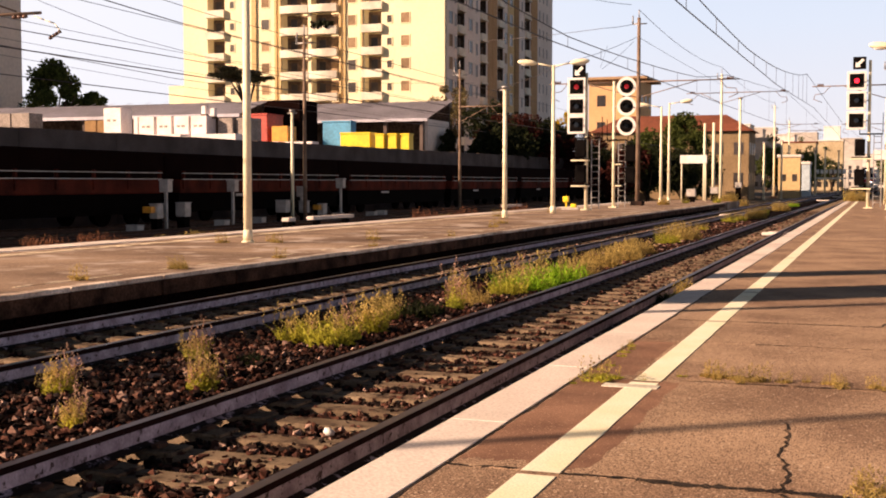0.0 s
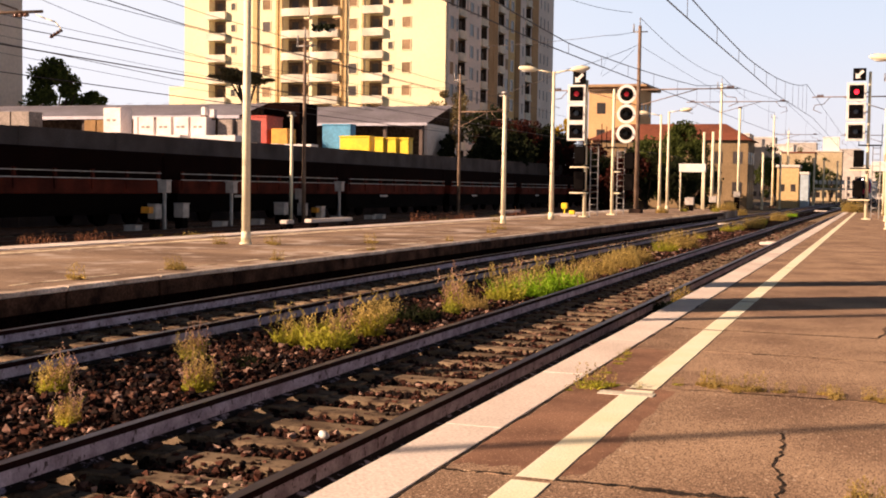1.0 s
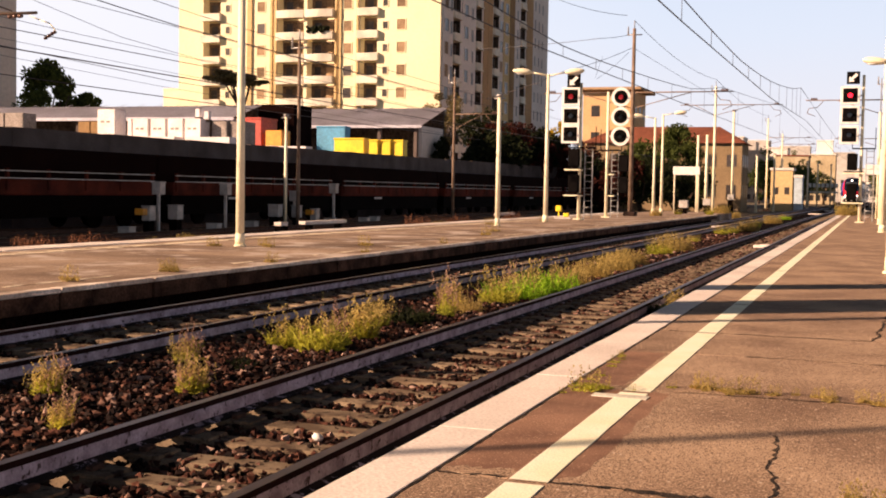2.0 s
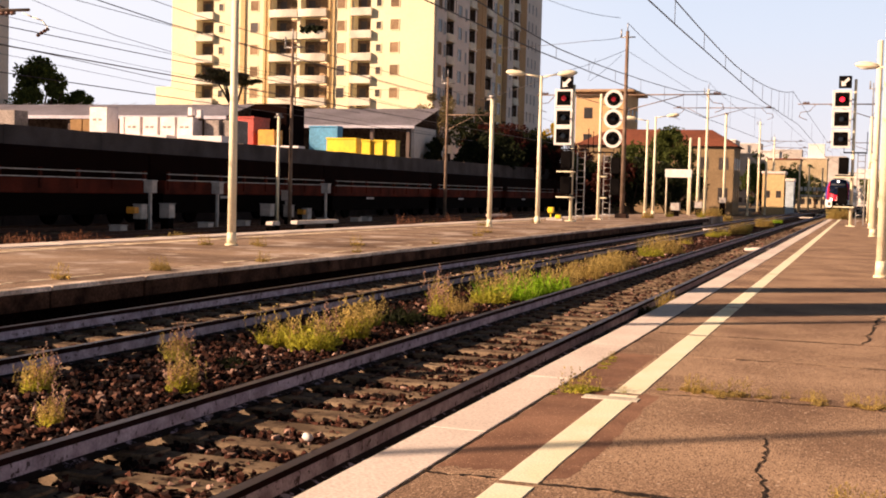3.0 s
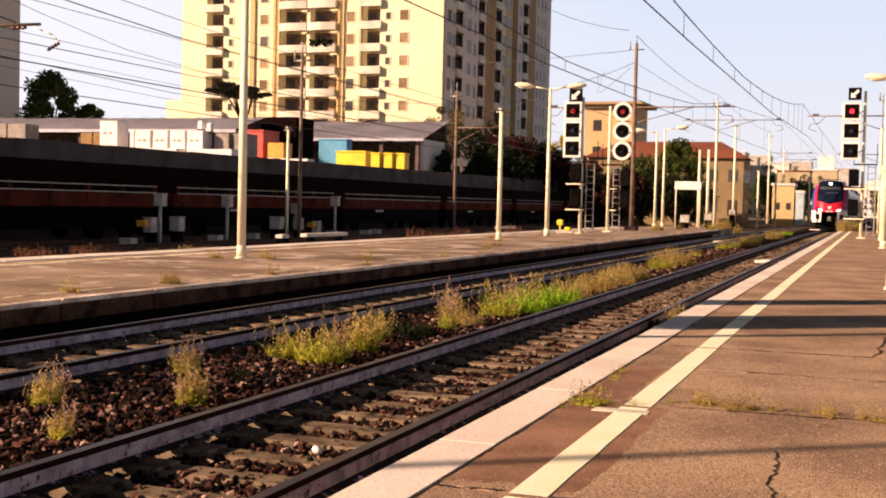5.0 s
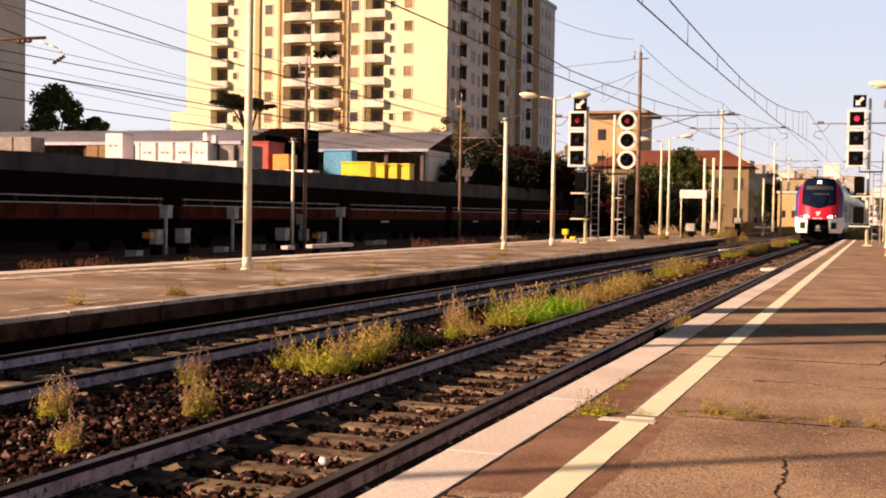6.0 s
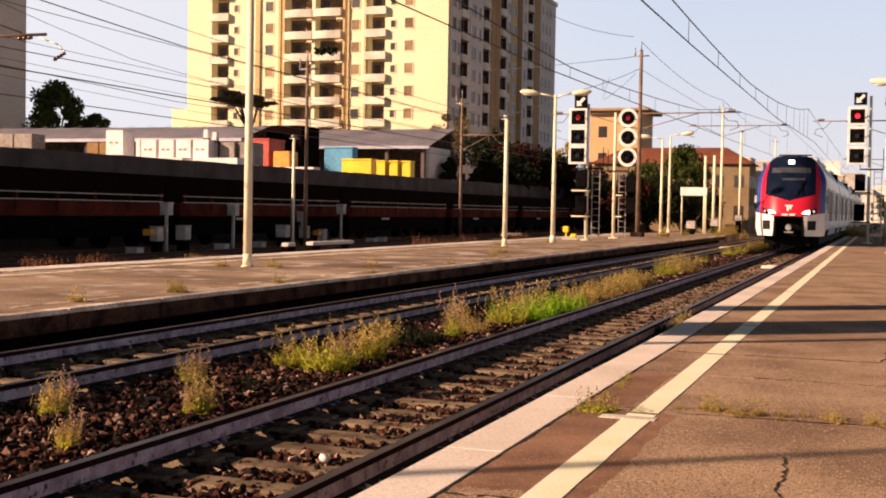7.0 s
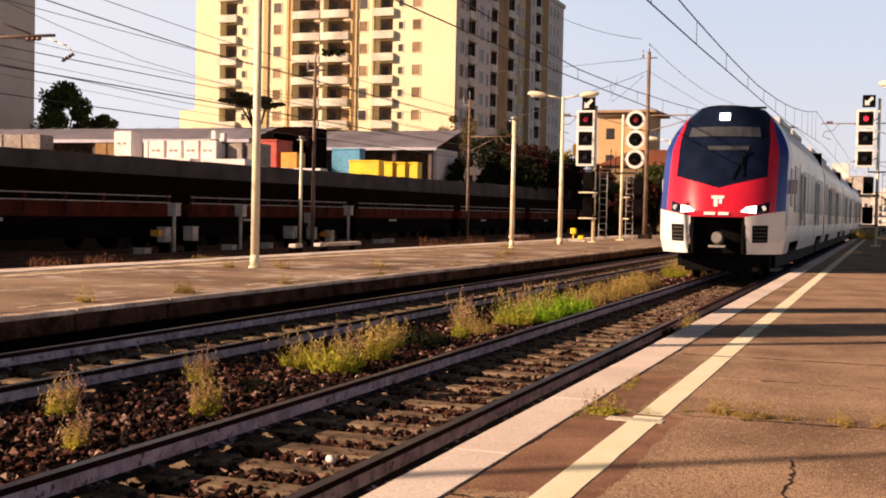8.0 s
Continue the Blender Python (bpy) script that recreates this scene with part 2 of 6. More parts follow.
M_CRATE = mat("white_film_wrap", (0.80, 0.73, 0.72), 0.5, col2=(0.66, 0.59, 0.58), scale=1.5, fine=12, bump=0.1, amount=0.1)
M_CRATEG = mat("grey_board_crate", (0.36, 0.31, 0.28), 0.8, scale=1.5, fine=12, bump=0.1)
M_BLUE = mat("blue_container_paint", (0.08, 0.34, 0.58), 0.6, scale=1, fine=8, bump=0.08, amount=0.15)
M_HUTBLUE = mat("faded_light_blue_paint", (0.50, 0.60, 0.68), 0.7, scale=1, fine=8, bump=0.05, amount=0.15)
M_CYELLOW = mat("yellow_container_paint", (0.85, 0.62, 0.015), 0.5, col2=(0.74, 0.52, 0.015), scale=1, fine=8, bump=0.05, amount=0.1)
M_CRED = mat("red_container_paint", (0.55, 0.07, 0.045), 0.6, scale=1, fine=8, bump=0.05)
M_BARK = mat("brown_bark", (0.09, 0.06, 0.04), 0.95, fine=20, bump=0.6)
# darkened leaf: shrub shade from wall and sheds is put into the colour
M_LEAFDARK = leaf("dark_tree_leaf", (0.030, 0.036, 0.014), (0.014, 0.019, 0.008))
M_LEAFPLUM = leaf("dark_plum_leaves", (0.085, 0.020, 0.014), (0.04, 0.012, 0.009))
M_LEAFGOLD = leaf("golden_blossom", (0.60, 0.44, 0.02), (0.35, 0.24, 0.02))
# leaf colour lightened for trees that stand in sunlight
M_LEAFMID = leaf("sunlit_tree_leaf", (0.125, 0.15, 0.036), (0.055, 0.075, 0.019))
M_LEAFPINE = leaf("pine_needles", (0.26, 0.20, 0.09), (0.13, 0.11, 0.05))
M_LEAFDRY = leaf("dry_weed", (0.50, 0.37, 0.12), (0.36, 0.27, 0.09))
M_LEAFYEL = leaf("yellow_green_weed", (0.50, 0.46, 0.06), (0.34, 0.35, 0.045))
M_LEAFGRN = leaf("fresh_green_weed", (0.36, 0.56, 0.03), (0.25, 0.43, 0.025))
M_LEAFRUST = leaf("rusty_brown_weed", (0.30, 0.13, 0.07), (0.20, 0.09, 0.05))
M_LEAFRED = leaf("rusty_seed_weed", (0.50, 0.31, 0.22), (0.36, 0.21, 0.15))
M_T_WHITE = mat("train_white_paint", (0.84, 0.81, 0.77), 0.3, local=True, col2=(0.79, 0.76, 0.72), scale=0.8, fine=8, bump=0.01, amount=0.05)
M_T_RED = mat("train_red_paint", (0.64, 0.020, 0.048), 0.25, local=True, col2=(0.54, 0.016, 0.038), scale=0.8, fine=8, bump=0.01, amount=0.05)
M_T_BLUE = mat("train_blue_paint", (0.025, 0.06, 0.30), 0.3, local=True, scale=0.8, fine=8, bump=0.01, amount=0.08)
M_T_GLASS = mat("train_dark_glass", (0.007, 0.012, 0.030), 0.1, local=True, bump=0, amount=0.1)
# brown is the warm reflection of sunlit surroundings, put into the glass colour
M_T_SIDEGLASS = mat("train_warm_reflection_glass", (0.085, 0.050, 0.026), 0.3, sheen=0.2, local=True, col2=(0.022, 0.015, 0.010), scale=0.5, fine=3, bump=0, amount=0.3)
M_T_BAND = mat("train_display_panel", (0.055, 0.062, 0.072), 0.3, local=True, bump=0, amount=0.1)
M_T_DARK = mat("train_underframe_black", (0.006, 0.005, 0.005), 0.7, sheen=0.05, local=True, fine=15, bump=0.1)
M_DIMSLAT = mat("dull_grey_slat", (0.045, 0.040, 0.038), 0.6, local=True, fine=15, bump=0.05)
M_T_GREY = mat("train_roof_grey", (0.58, 0.57, 0.56), 0.5, local=True, fine=8, bump=0.05, amount=0.15)
# tan stands for warm light bounced onto the white side paint
M_T_TAN = mat("train_side_warm_bounce", (0.72, 0.57, 0.38), 0.3, local=True, col2=(0.54, 0.41, 0.26), scale=0.6, fine=6, bump=0.02, amount=0.1)


# ---- building blocks ----
def box(bm, x0, x1, y0, y1, z0, z1, bev=0.0, mi=0):
    g = bmesh.ops.create_cube(bm, size=1, matrix=Matrix.LocRotScale(((x0 + x1) / 2, (y0 + y1) / 2, (z0 + z1) / 2), None, (abs(x1 - x0), abs(y1 - y0), abs(z1 - z0))))
    fs = {f for v in g["verts"] for f in v.link_faces}
    for f in fs:
        f.material_index = mi
    if bev:
        es = list({e for v in g["verts"] for e in v.link_edges})
        bmesh.ops.bevel(bm, geom=es, offset=bev, segments=1, affect="EDGES", material=mi)
    return bm


def tube(bm, p0, p1, r0, r1=None, n=10, mi=0):
    p0, p1 = Vector(p0), Vector(p1)
    d = p1 - p0
    m = Matrix.Translation((p0 + p1) / 2) @ d.to_track_quat("Z", "Y").to_matrix().to_4x4()
    g = bmesh.ops.create_cone(bm, cap_ends=True, segments=n, radius1=r0, radius2=r0 if r1 is None else r1, depth=d.length, matrix=m)
    for f in {f for v in g["verts"] for f in v.link_faces}:
        f.material_index, f.smooth = mi, len(f.verts) == 4
    return bm


def ball(bm, c, r, sx=1, sy=1, sz=1, n=10, mi=0):
    g = bmesh.ops.create_uvsphere(bm, u_segments=n, v_segments=max(4, n // 2), radius=r, matrix=Matrix.LocRotScale(c, None, (sx, sy, sz)))
    for f in {f for v in g["verts"] for f in v.link_faces}:
        f.material_index, f.smooth = mi, True
    return bm


def mesh_of(name, bm, *mats):
    me = bpy.data.meshes.new(name)
    bm.to_mesh(me)
    bm.free()
    for m in mats:
        me.materials.append(m)
    return me


def raw(name, verts, faces, *mats):
    me = bpy.data.meshes.new(name)
    me.from_pydata(verts, [], faces)
    for m in mats:
        me.materials.append(m)
    me.update()
    return me


def part(name, bm, material, parent, label=""):
    mats = material if isinstance(material, (tuple, list)) else (material,)
    ob = new(name, mesh_of(name, bm, *mats))
    ob.parent = parent
    return tagged(ob, label)


def piece(name, me, parent, loc=(0, 0, 0), rz=0.0):
    ob = new(name, me)
    ob.parent, ob.location, ob.rotation_euler = parent, loc, (0, 0, rz)
    return ob


def thing(name, loc, label, category, group="", kind="", rz=0.0):
    ob = new(name)
    ob.location, ob.rotation_euler = loc, (0, 0, radians(rz))
    return tagged(ob, label, category, group, kind)


def solo(name, bm, material, label, category, group="", kind="", loc=(0, 0, 0), rz=0.0):
    mats = material if isinstance(material, (tuple, list)) else (material,)
    ob = new(name, mesh_of(name, bm, *mats))
    ob.location, ob.rotation_euler = loc, (0, 0, radians(rz))
    return tagged(ob, label, category, group, kind)


B = bmesh.new


def bend(y):
    """Sideways drift of the tracks where they curve gently far off."""
    return 0.005 * (y - 75.0 + math.hypot(y - 75.0, 20.0))


# ---- hazy evening sky, far behind everything ----
def sky_backdrop():
    m = bpy.data.materials.new("hazy_sky")
    m.use_nodes = True
    n, li = m.node_tree.nodes, m.node_tree.links
    n.remove(n["Principled BSDF"])
    em, co, xyz = n.new("ShaderNodeEmission"), n.new("ShaderNodeTexCoord"), n.new("ShaderNodeSeparateXYZ")
    up, ramp = n.new("ShaderNodeMapRange"), n.new("ShaderNodeValToRGB")
    li.new(co.outputs["Object"], xyz.inputs[0])
    up.inputs["From Max"].default_value = 620
    li.new(xyz.outputs["Z"], up.inputs["Value"])
    li.new(up.outputs[0], ramp.inputs[0])
    ramp.color_ramp.elements[0].color, ramp.color_ramp.elements[1].color = (0.42, 0.41, 0.395, 1), (0.25, 0.342, 0.425, 1)
    mid = ramp.color_ramp.elements.new(0.4)
    mid.color = (0.345, 0.398, 0.437, 1)
    # paler towards the left, where the haze is lit
    side, mix = n.new("ShaderNodeMapRange"), n.new("ShaderNodeMix")
    side.inputs["From Min"].default_value, side.inputs["From Max"].default_value = -300.0, -1300.0
    li.new(xyz.outputs["X"], side.inputs["Value"])
    mix.data_type = "RGBA"
    li.new(side.outputs[0], mix.inputs["Factor"])
    li.new(ramp.outputs[0], mix.inputs[6])
    mix.inputs[7].default_value = (0.44, 0.458, 0.462, 1)
    li.new(mix.outputs[2], em.inputs[0])
    li.new(em.outputs[0], n["Material Output"].inputs[0])
    # full circle: the unseen arc is added glow for faces turned from the sun
    v, f, k = [], [], 96
    for i in range(k + 1):
        a = radians(360 * i / k)
        v += [(1900 * math.sin(a), 1900 * math.cos(a), -10), (1900 * math.sin(a), 1900 * math.cos(a), 560)]
        if i:
            f.append((2 * i - 2, 2 * i, 2 * i + 1, 2 * i - 1))
    return tagged(new("backdrop", raw("backdrop", v, f, m)), "pale hazy evening sky beyond the town", "sky", kind="structure")


sky_backdrop()

# ---- ground ----
bm = B()
bmesh.ops.create_grid(bm, x_segments=2, y_segments=2, size=2500, matrix=Matrix.Translation((0, 1500, -0.42)))
solo("ground", bm, M_GROUND, "dry brown earth reaching the horizon", "ground", kind="structure")

rng = np.random.default_rng(5)


def ballast(name, x0, x1, y0, y1, step, level=-0.245):
    nx, ny = int((x1 - x0) / step) + 1, int((y1 - y0) / step) + 1
    xs, ys = np.linspace(x0, x1, nx), np.linspace(y0, y1, ny)
    z = level + rng.normal(0, 0.012, (ny, nx))
    for i, x in enumerate(xs):
        if x < x0 + 0.3 or x > x1 - 0.3:
            z[:, i] -= 0.06
    v = [(xs[i] + bend(ys[j]), ys[j], float(z[j, i])) for j in range(ny) for i in range(nx)]
    f = [(j * nx + i, j * nx + i + 1, (j + 1) * nx + i + 1, (j + 1) * nx + i) for j in range(ny - 1) for i in range(nx - 1)]
    return tagged(new(name, raw(name, v, f, M_BALLAST)), "near-black crushed stone bed under the tracks", "ballast", kind="stuff")


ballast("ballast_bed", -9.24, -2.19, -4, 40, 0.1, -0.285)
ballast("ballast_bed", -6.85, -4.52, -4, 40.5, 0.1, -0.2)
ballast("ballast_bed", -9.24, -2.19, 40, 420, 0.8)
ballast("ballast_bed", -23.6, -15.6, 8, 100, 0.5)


def stones(name, zones, seed):
    """Loose stones: faceted lumps, one joined mesh."""
    r = np.random.default_rng(seed)
    base = np.array([(1, 0, 0), (-1, 0, 0), (0, 1, 0), (0, -1, 0), (0, 0, 1), (0, 0, -1)], float)
    tri = np.array([(0, 2, 4), (2, 1, 4), (1, 3, 4), (3, 0, 4), (2, 0, 5), (1, 2, 5), (3, 1, 5), (0, 3, 5)])
    vs, fs, k = [], [], 0
    for x0, x1, y0, y1, density, size, top in zones:
        n = int((x1 - x0) * (y1 - y0) * density)
        p = np.stack([r.uniform(x0, x1, n), r.uniform(y0, y1, n), r.uniform(top - 0.055, top, n)], 1)
        s = size * r.uniform(0.55, 1.35, (n, 1)) * r.uniform(0.6, 1.25, (n, 3))
        s[:, 2] *= 0.75
        q = r.normal(size=(n, 3, 3))
        q, _ = np.linalg.qr(q)
        jit = base[None] * r.uniform(0.75, 1.2, (n, 6, 1)) + r.normal(0, 0.16, (n, 6, 3))
        v = np.einsum("nij,nkj->nki", q, jit) * s[:, None, :] + p[:, None, :]
        vs.append(v.reshape(-1, 3))
        fs.append((tri[None] + 6 * (np.arange(n)[:, None, None] + k)).reshape(-1, 3))
        k += n
    return tagged(new(name, raw(name, np.concatenate(vs).tolist(), np.concatenate(fs).tolist(), M_STONE)), "loose rust-brown crushed stones between the rails", "gravel", kind="stuff")


stones("ballast_stones", (
    (-6.75, -4.55, 4, 14, 300, 0.036, -0.155), (-6.75, -4.55, 14, 26, 210, 0.044, -0.17), (-6.75, -4.55, 26, 55, 90, 0.06, -0.17),
    (-4.36, -3.02, 3, 14, 430, 0.034, -0.196), (-3.75, -3.02, 3, 14, 170, 0.030, -0.178), (-4.36, -3.02, 14, 26, 270, 0.040, -0.196), (-4.36, -3.02, 26, 40, 110, 0.055, -0.2), (-4.36, -3.02, 40, 75, 45, 0.07, -0.2),
    (-2.86, -2.2, 3, 20, 250, 0.036, -0.2), (-8.3, -6.98, 6, 22, 240, 0.036, -0.205), (-8.3, -6.98, 22, 45, 80, 0.055, -0.195), (-9.2, -8.5, 8, 24, 150, 0.036, -0.24)), 3)

# ---- tracks ----
RAIL = [(-0.036, 0.0), (0.036, 0.0), (0.036, -0.038), (0.009, -0.05), (0.009, -0.118), (0.009, -0.135), (0.075, -0.152), (0.075, -0.162), (-0.075, -0.162), (-0.075, -0.152), (-0.009, -0.135), (-0.009, -0.118), (-0.009, -0.05), (-0.036, -0.038)]


def rail_mesh(x, ys, painted):
    n = len(RAIL)
    v = []
    for y in ys:
        v += [(x + bend(y) + px, y, pz) for px, pz in RAIL]
    f, mi = [], []
    for j in range(len(ys) - 1):
        for i in range(n):
            k = (i + 1) % n
            f.append((j * n + i, j * n + k, (j + 1) * n + k, (j + 1) * n + i))
            mi.append(0 if i == 0 else 2 if i in (3, 4, 10, 11) else 3 if i in (1, 2, 12, 13) else 4 if i in (5, 6, 8, 9) else 1)
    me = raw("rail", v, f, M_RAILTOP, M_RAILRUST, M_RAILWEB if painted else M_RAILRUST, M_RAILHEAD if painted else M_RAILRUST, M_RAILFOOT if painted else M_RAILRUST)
    for p, m in zip(me.polygons, mi):
        p.material_index = m
    return me


def sleeper_mesh():
    bm = B()
    box(bm, -1.15, 1.15, -0.13, 0.13, -0.37, -0.185, 0.02)
    for sx in (-0.753, 0.753):
        box(bm, sx - 0.28, sx + 0.28, -0.13, 0.13, -0.19, -0.166, 0.006)
        for d in (-0.11, 0.11):
            box(bm, sx + d - 0.03, sx + d + 0.03, -0.06, 0.06, -0.168, -0.135, 0.008, 1)
    return mesh_of("sleeper", bm, M_SLEEPER, M_RAILRUST)


SLEEPER = sleeper_mesh()


def track(cx, y0, y1, pieces_to, label, painted=True, phase=5.9, step=0.57):
    t = thing("railway_track", (0, 0, 0), label, "railway track", "railway tracks", "structure")
    near = list(np.arange(3.0, 60.0, 1.5)) if painted else []
    ys = [y0] + near + [60] + list(np.arange(70, y1, 10.0)) if y1 > 70 else [y0, y1]
    for s in (-0.753, 0.753):
        o = new("rail", rail_mesh(cx + s, ys, painted))
        o.parent = t
    k0 = math.ceil((y0 - phase) / step)
    for k in range(k0, int((pieces_to - phase) / step)):
        y = phase + k * step
        piece("sleeper", SLEEPER, t, (cx + bend(y) + random.uniform(-0.012, 0.012), y + random.uniform(-0.012, 0.012), random.uniform(-0.008, 0.004)), radians(random.uniform(-0.6, 0.6)))
    bm = B()
    y = pieces_to
    while y < min(y1, 240):
        box(bm, cx + bend(y) - 1.15, cx + bend(y) + 1.15, y - 0.13, y + 0.13, -0.35, -0.18)
        y += step
    if len(bm.verts):
        tagged(part("sleepers", bm, M_SLEEPER, t), kind="stuff")
    else:
        bm.free()
    return t


# ---- platforms ----
def platform_near():
    p = thing("platform_near", (0, 0, 0), "worn brown asphalt station platform with pale edge stones", "platform", kind="structure")
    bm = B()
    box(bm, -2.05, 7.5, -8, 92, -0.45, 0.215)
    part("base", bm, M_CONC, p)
    cuts = [-8, -2.2, 1.9, 5.03, 7.7, 9.61, 11.15, 14.2, 17.6, 21.0, 24.6, 28.5, 33, 38, 44, 51, 60, 70, 80, 92]
    for a, b in zip(cuts, cuts[1:]):
        bm = B()
        box(bm, -1.835, 7.5, a + 0.008, b - 0.008, 0.216, 0.25, 0.006)
        part("asphalt_panel", bm, M_ASPHALT, p)
    bm = B()
    box(bm, -2.165, -1.845, -0.995, 0.995, 0.09, 0.254, 0.004)
    kerb = mesh_of("edge_stone", bm, M_KERB)
    for k in range(48):
        piece("edge_stone", kerb, p, (random.uniform(-0.004, 0.004), -5 + 2 * k, random.uniform(-0.0008, 0.0008)))
    # yellow safety line, broken at the panel joints
    lines = [-8, 1.86, 4.98, 7.55, 11.1, 14.2, 21.0, 33, 51, 92]
    for a, b in zip(lines, lines[1:]):
        wob = random.uniform(-0.006, 0.006)
        v, f, n = [], [], max(2, int((b - a) / 0.25))
        for i in range(n + 1):
            y = a + 0.03 + (b - a - 0.06) * i / n
            l, r = -1.475 + wob + random.uniform(-0.003, 0.003), -1.30 + wob + random.uniform(-0.003, 0.003)
            v += [(l, y, 0.2545), (r, y, 0.2545), (l, y, 0.249), (r, y, 0.249)]
        for i in range(n):
            k = 4 * i
            f += [(k, k + 1, k + 5, k + 4), (k, k + 4, k + 6, k + 2), (k + 1, k + 3, k + 7, k + 5)]
        o = new("yellow_line", raw("yellow_line", v, f, M_YELLOW))
        o.parent = p
    bm = B()
    box(bm, -1.62, -1.27, 7.30, 7.42, 0.249, 0.2555)
    part("white_patch", bm, M_WHITEPAINT, p)
    # reddish patched strip beside the edge
    r = random.Random(4)
    for x0, x1, y0, y1 in ((-1.84, -1.16, 5.06, 7.66), (-1.84, -1.5, 7.74, 9.58)):
        n, v, wob = 150, [], 0.0
        for i in range(n):
            a = 2 * math.pi * i / n
            wob = max(-0.16, min(0.0, wob * 0.85 + r.uniform(-0.03, 0.026)))
            q = 0.5 / max(abs(math.cos(a)), abs(math.sin(a))) * (0.97 + wob)
            v.append(((x0 + x1) / 2 + (x1 - x0) * q * math.cos(a), (y0 + y1) / 2 + (y1 - y0) * q * math.sin(a), 0.2505))
        o = new("asphalt_patch", raw("asphalt_patch", v, [tuple(range(n))], M_PATCH))
        o.parent = p
    # jagged cracks, ribbons of dirt lying in the surface
    def crack(x0, y0, x1, y1, wid, seed, n=30, amp=0.02):
        q = random.Random(seed)
        dx, dy = x1 - x0, y1 - y0
        ln = math.hypot(dx, dy)
        off, v, f = 0.0, [], []
        for i in range(n + 1):
            t = i / n
            off = off * 0.75 + q.uniform(-amp, amp)
            w = wid * q.uniform(0.35, 1.5) / 2
            x, y = x0 + dx * t - dy / ln * off, y0 + dy * t + dx / ln * off
            v += [(x - dy / ln * w, y + dx / ln * w, 0.253), (x + dy / ln * w, y - dx / ln * w, 0.253)]
            if i:
                f.append((2 * i - 2, 2 * i - 1, 2 * i + 1, 2 * i))
        o = new("crack", raw("crack", v, f, M_CRACK))
        o.parent = p
    crack(-0.43, 6.5, -0.36, 5.05, 0.016, 1)
    crack(-1.3, 5.03, -0.95, 5.03, 0.022, 2, 10, 0.012)
    crack(-0.96, 5.03, 3.0, 5.06, 0.062, 12, 160, 0.012)
    crack(-1.83, 5.04, -1.5, 5.03, 0.02, 3, 10)
    crack(-1.2, 7.69, 4.0, 7.7, 0.022, 4, 90)
    crack(-0.9, 9.61, 3.0, 9.62, 0.018, 5, 60)
    crack(-1.75, 11.15, 3.0, 11.15, 0.025, 6, 70)
    crack(-0.35, 5.0, 0.3, 4.4, 0.018, 8, 20)
    crack(0.05, 11.2, 0.25, 14.0, 0.03, 7, 40)
    crack(-1.838, 2, -1.836, 20, 0.016, 9, 200, 0.004)
    return p


def platform_far():
    p = thing("platform_far", (0, 0, 0), "pale asphalt island platform with weeds and white edge", "platform", kind="structure")
    bm = B()
    box(bm, -15.4, -9.33, -12, 78, 0.01, 0.244)
    part("base", bm, M_ASPHALT_L, p)
    # shade under the platform lip is painted with the near-black bed colour
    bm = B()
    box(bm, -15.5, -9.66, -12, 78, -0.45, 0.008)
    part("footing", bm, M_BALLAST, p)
    bm = B()
    box(bm, -15.5, -9.9, 78, 92, -0.45, 0.20)
    part("ramp", bm, M_ASPHALT_L, p)
    bm = B()
    box(bm, -9.45, -9.25, -0.99, 0.99, 0.195, 0.255, 0.012)
    cop = mesh_of("edge_stone", bm, M_KERBFAR)
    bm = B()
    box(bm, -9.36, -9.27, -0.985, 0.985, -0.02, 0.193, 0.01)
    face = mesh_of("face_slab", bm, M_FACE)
    bm = B()
    box(bm, -15.95, -15.2, -0.99, 0.99, -0.3, 0.262, 0.012)
    back = mesh_of("edge_stone_back", bm, M_KERB)
    for k in range(45):
        piece("edge_stone", cop, p, (random.uniform(-0.006, 0.006), -11 + 2 * k, random.uniform(-0.004, 0.004)))
        piece("face_slab", face, p, (random.uniform(-0.012, 0.004), -11 + 2 * k, 0))
        piece("edge_stone", back, p, (0, -11 + 2 * k, random.uniform(-0.004, 0.004)))
    r = random.Random(9)
    bm = B()
    box(bm, -14.75, -14.35, -12, 77, 0.24, 0.249)
    part("painted_line", bm, M_WORN, p)
    y = 7.0
    while y < 70:  # broken remains of a painted line
        n = r.uniform(0.5, 2.4)
        w = r.uniform(0.05, 0.13)
        bm = B()
        box(bm, -9.98 - w / 2, -9.98 + w / 2, y, y + n, 0.24, 0.2495)
        part("painted_line", bm, M_WORN, p)
        y += n + r.uniform(0.2, 1.6)
    return p


# ---- posts, signals, overhead line ----
def plain_pole(loc, h, r, label, top=False):
    t = thing("platform_pole", loc, label, "pole", "platform poles")
    bm = B()
    tube(bm, (0, 0, 0), (0, 0, h), r, r * 0.82, 14)
    part("shaft", bm, M_POLE, t)
    bm = B()
    tube(bm, (0, 0, 0), (0, 0, 0.04), r * 1.5, r * 1.4, 14)
    tube(bm, (0, 0, 0.04), (0, 0, 0.28), r * 1.12, r * 1.05, 14)
    part("base_collar", bm, M_POLE, t)
    if top:
        bm = B()
        tube(bm, (0, 0, h), (0, 0, h + 0.10), r * 1.6, r * 1.6, 12)
        tube(bm, (-0.22, 0, h - 0.05), (0.22, 0, h - 0.05), 0.03, 0.03, 8)
        part("cap", bm, M_GREYSTEEL, t)
    return t


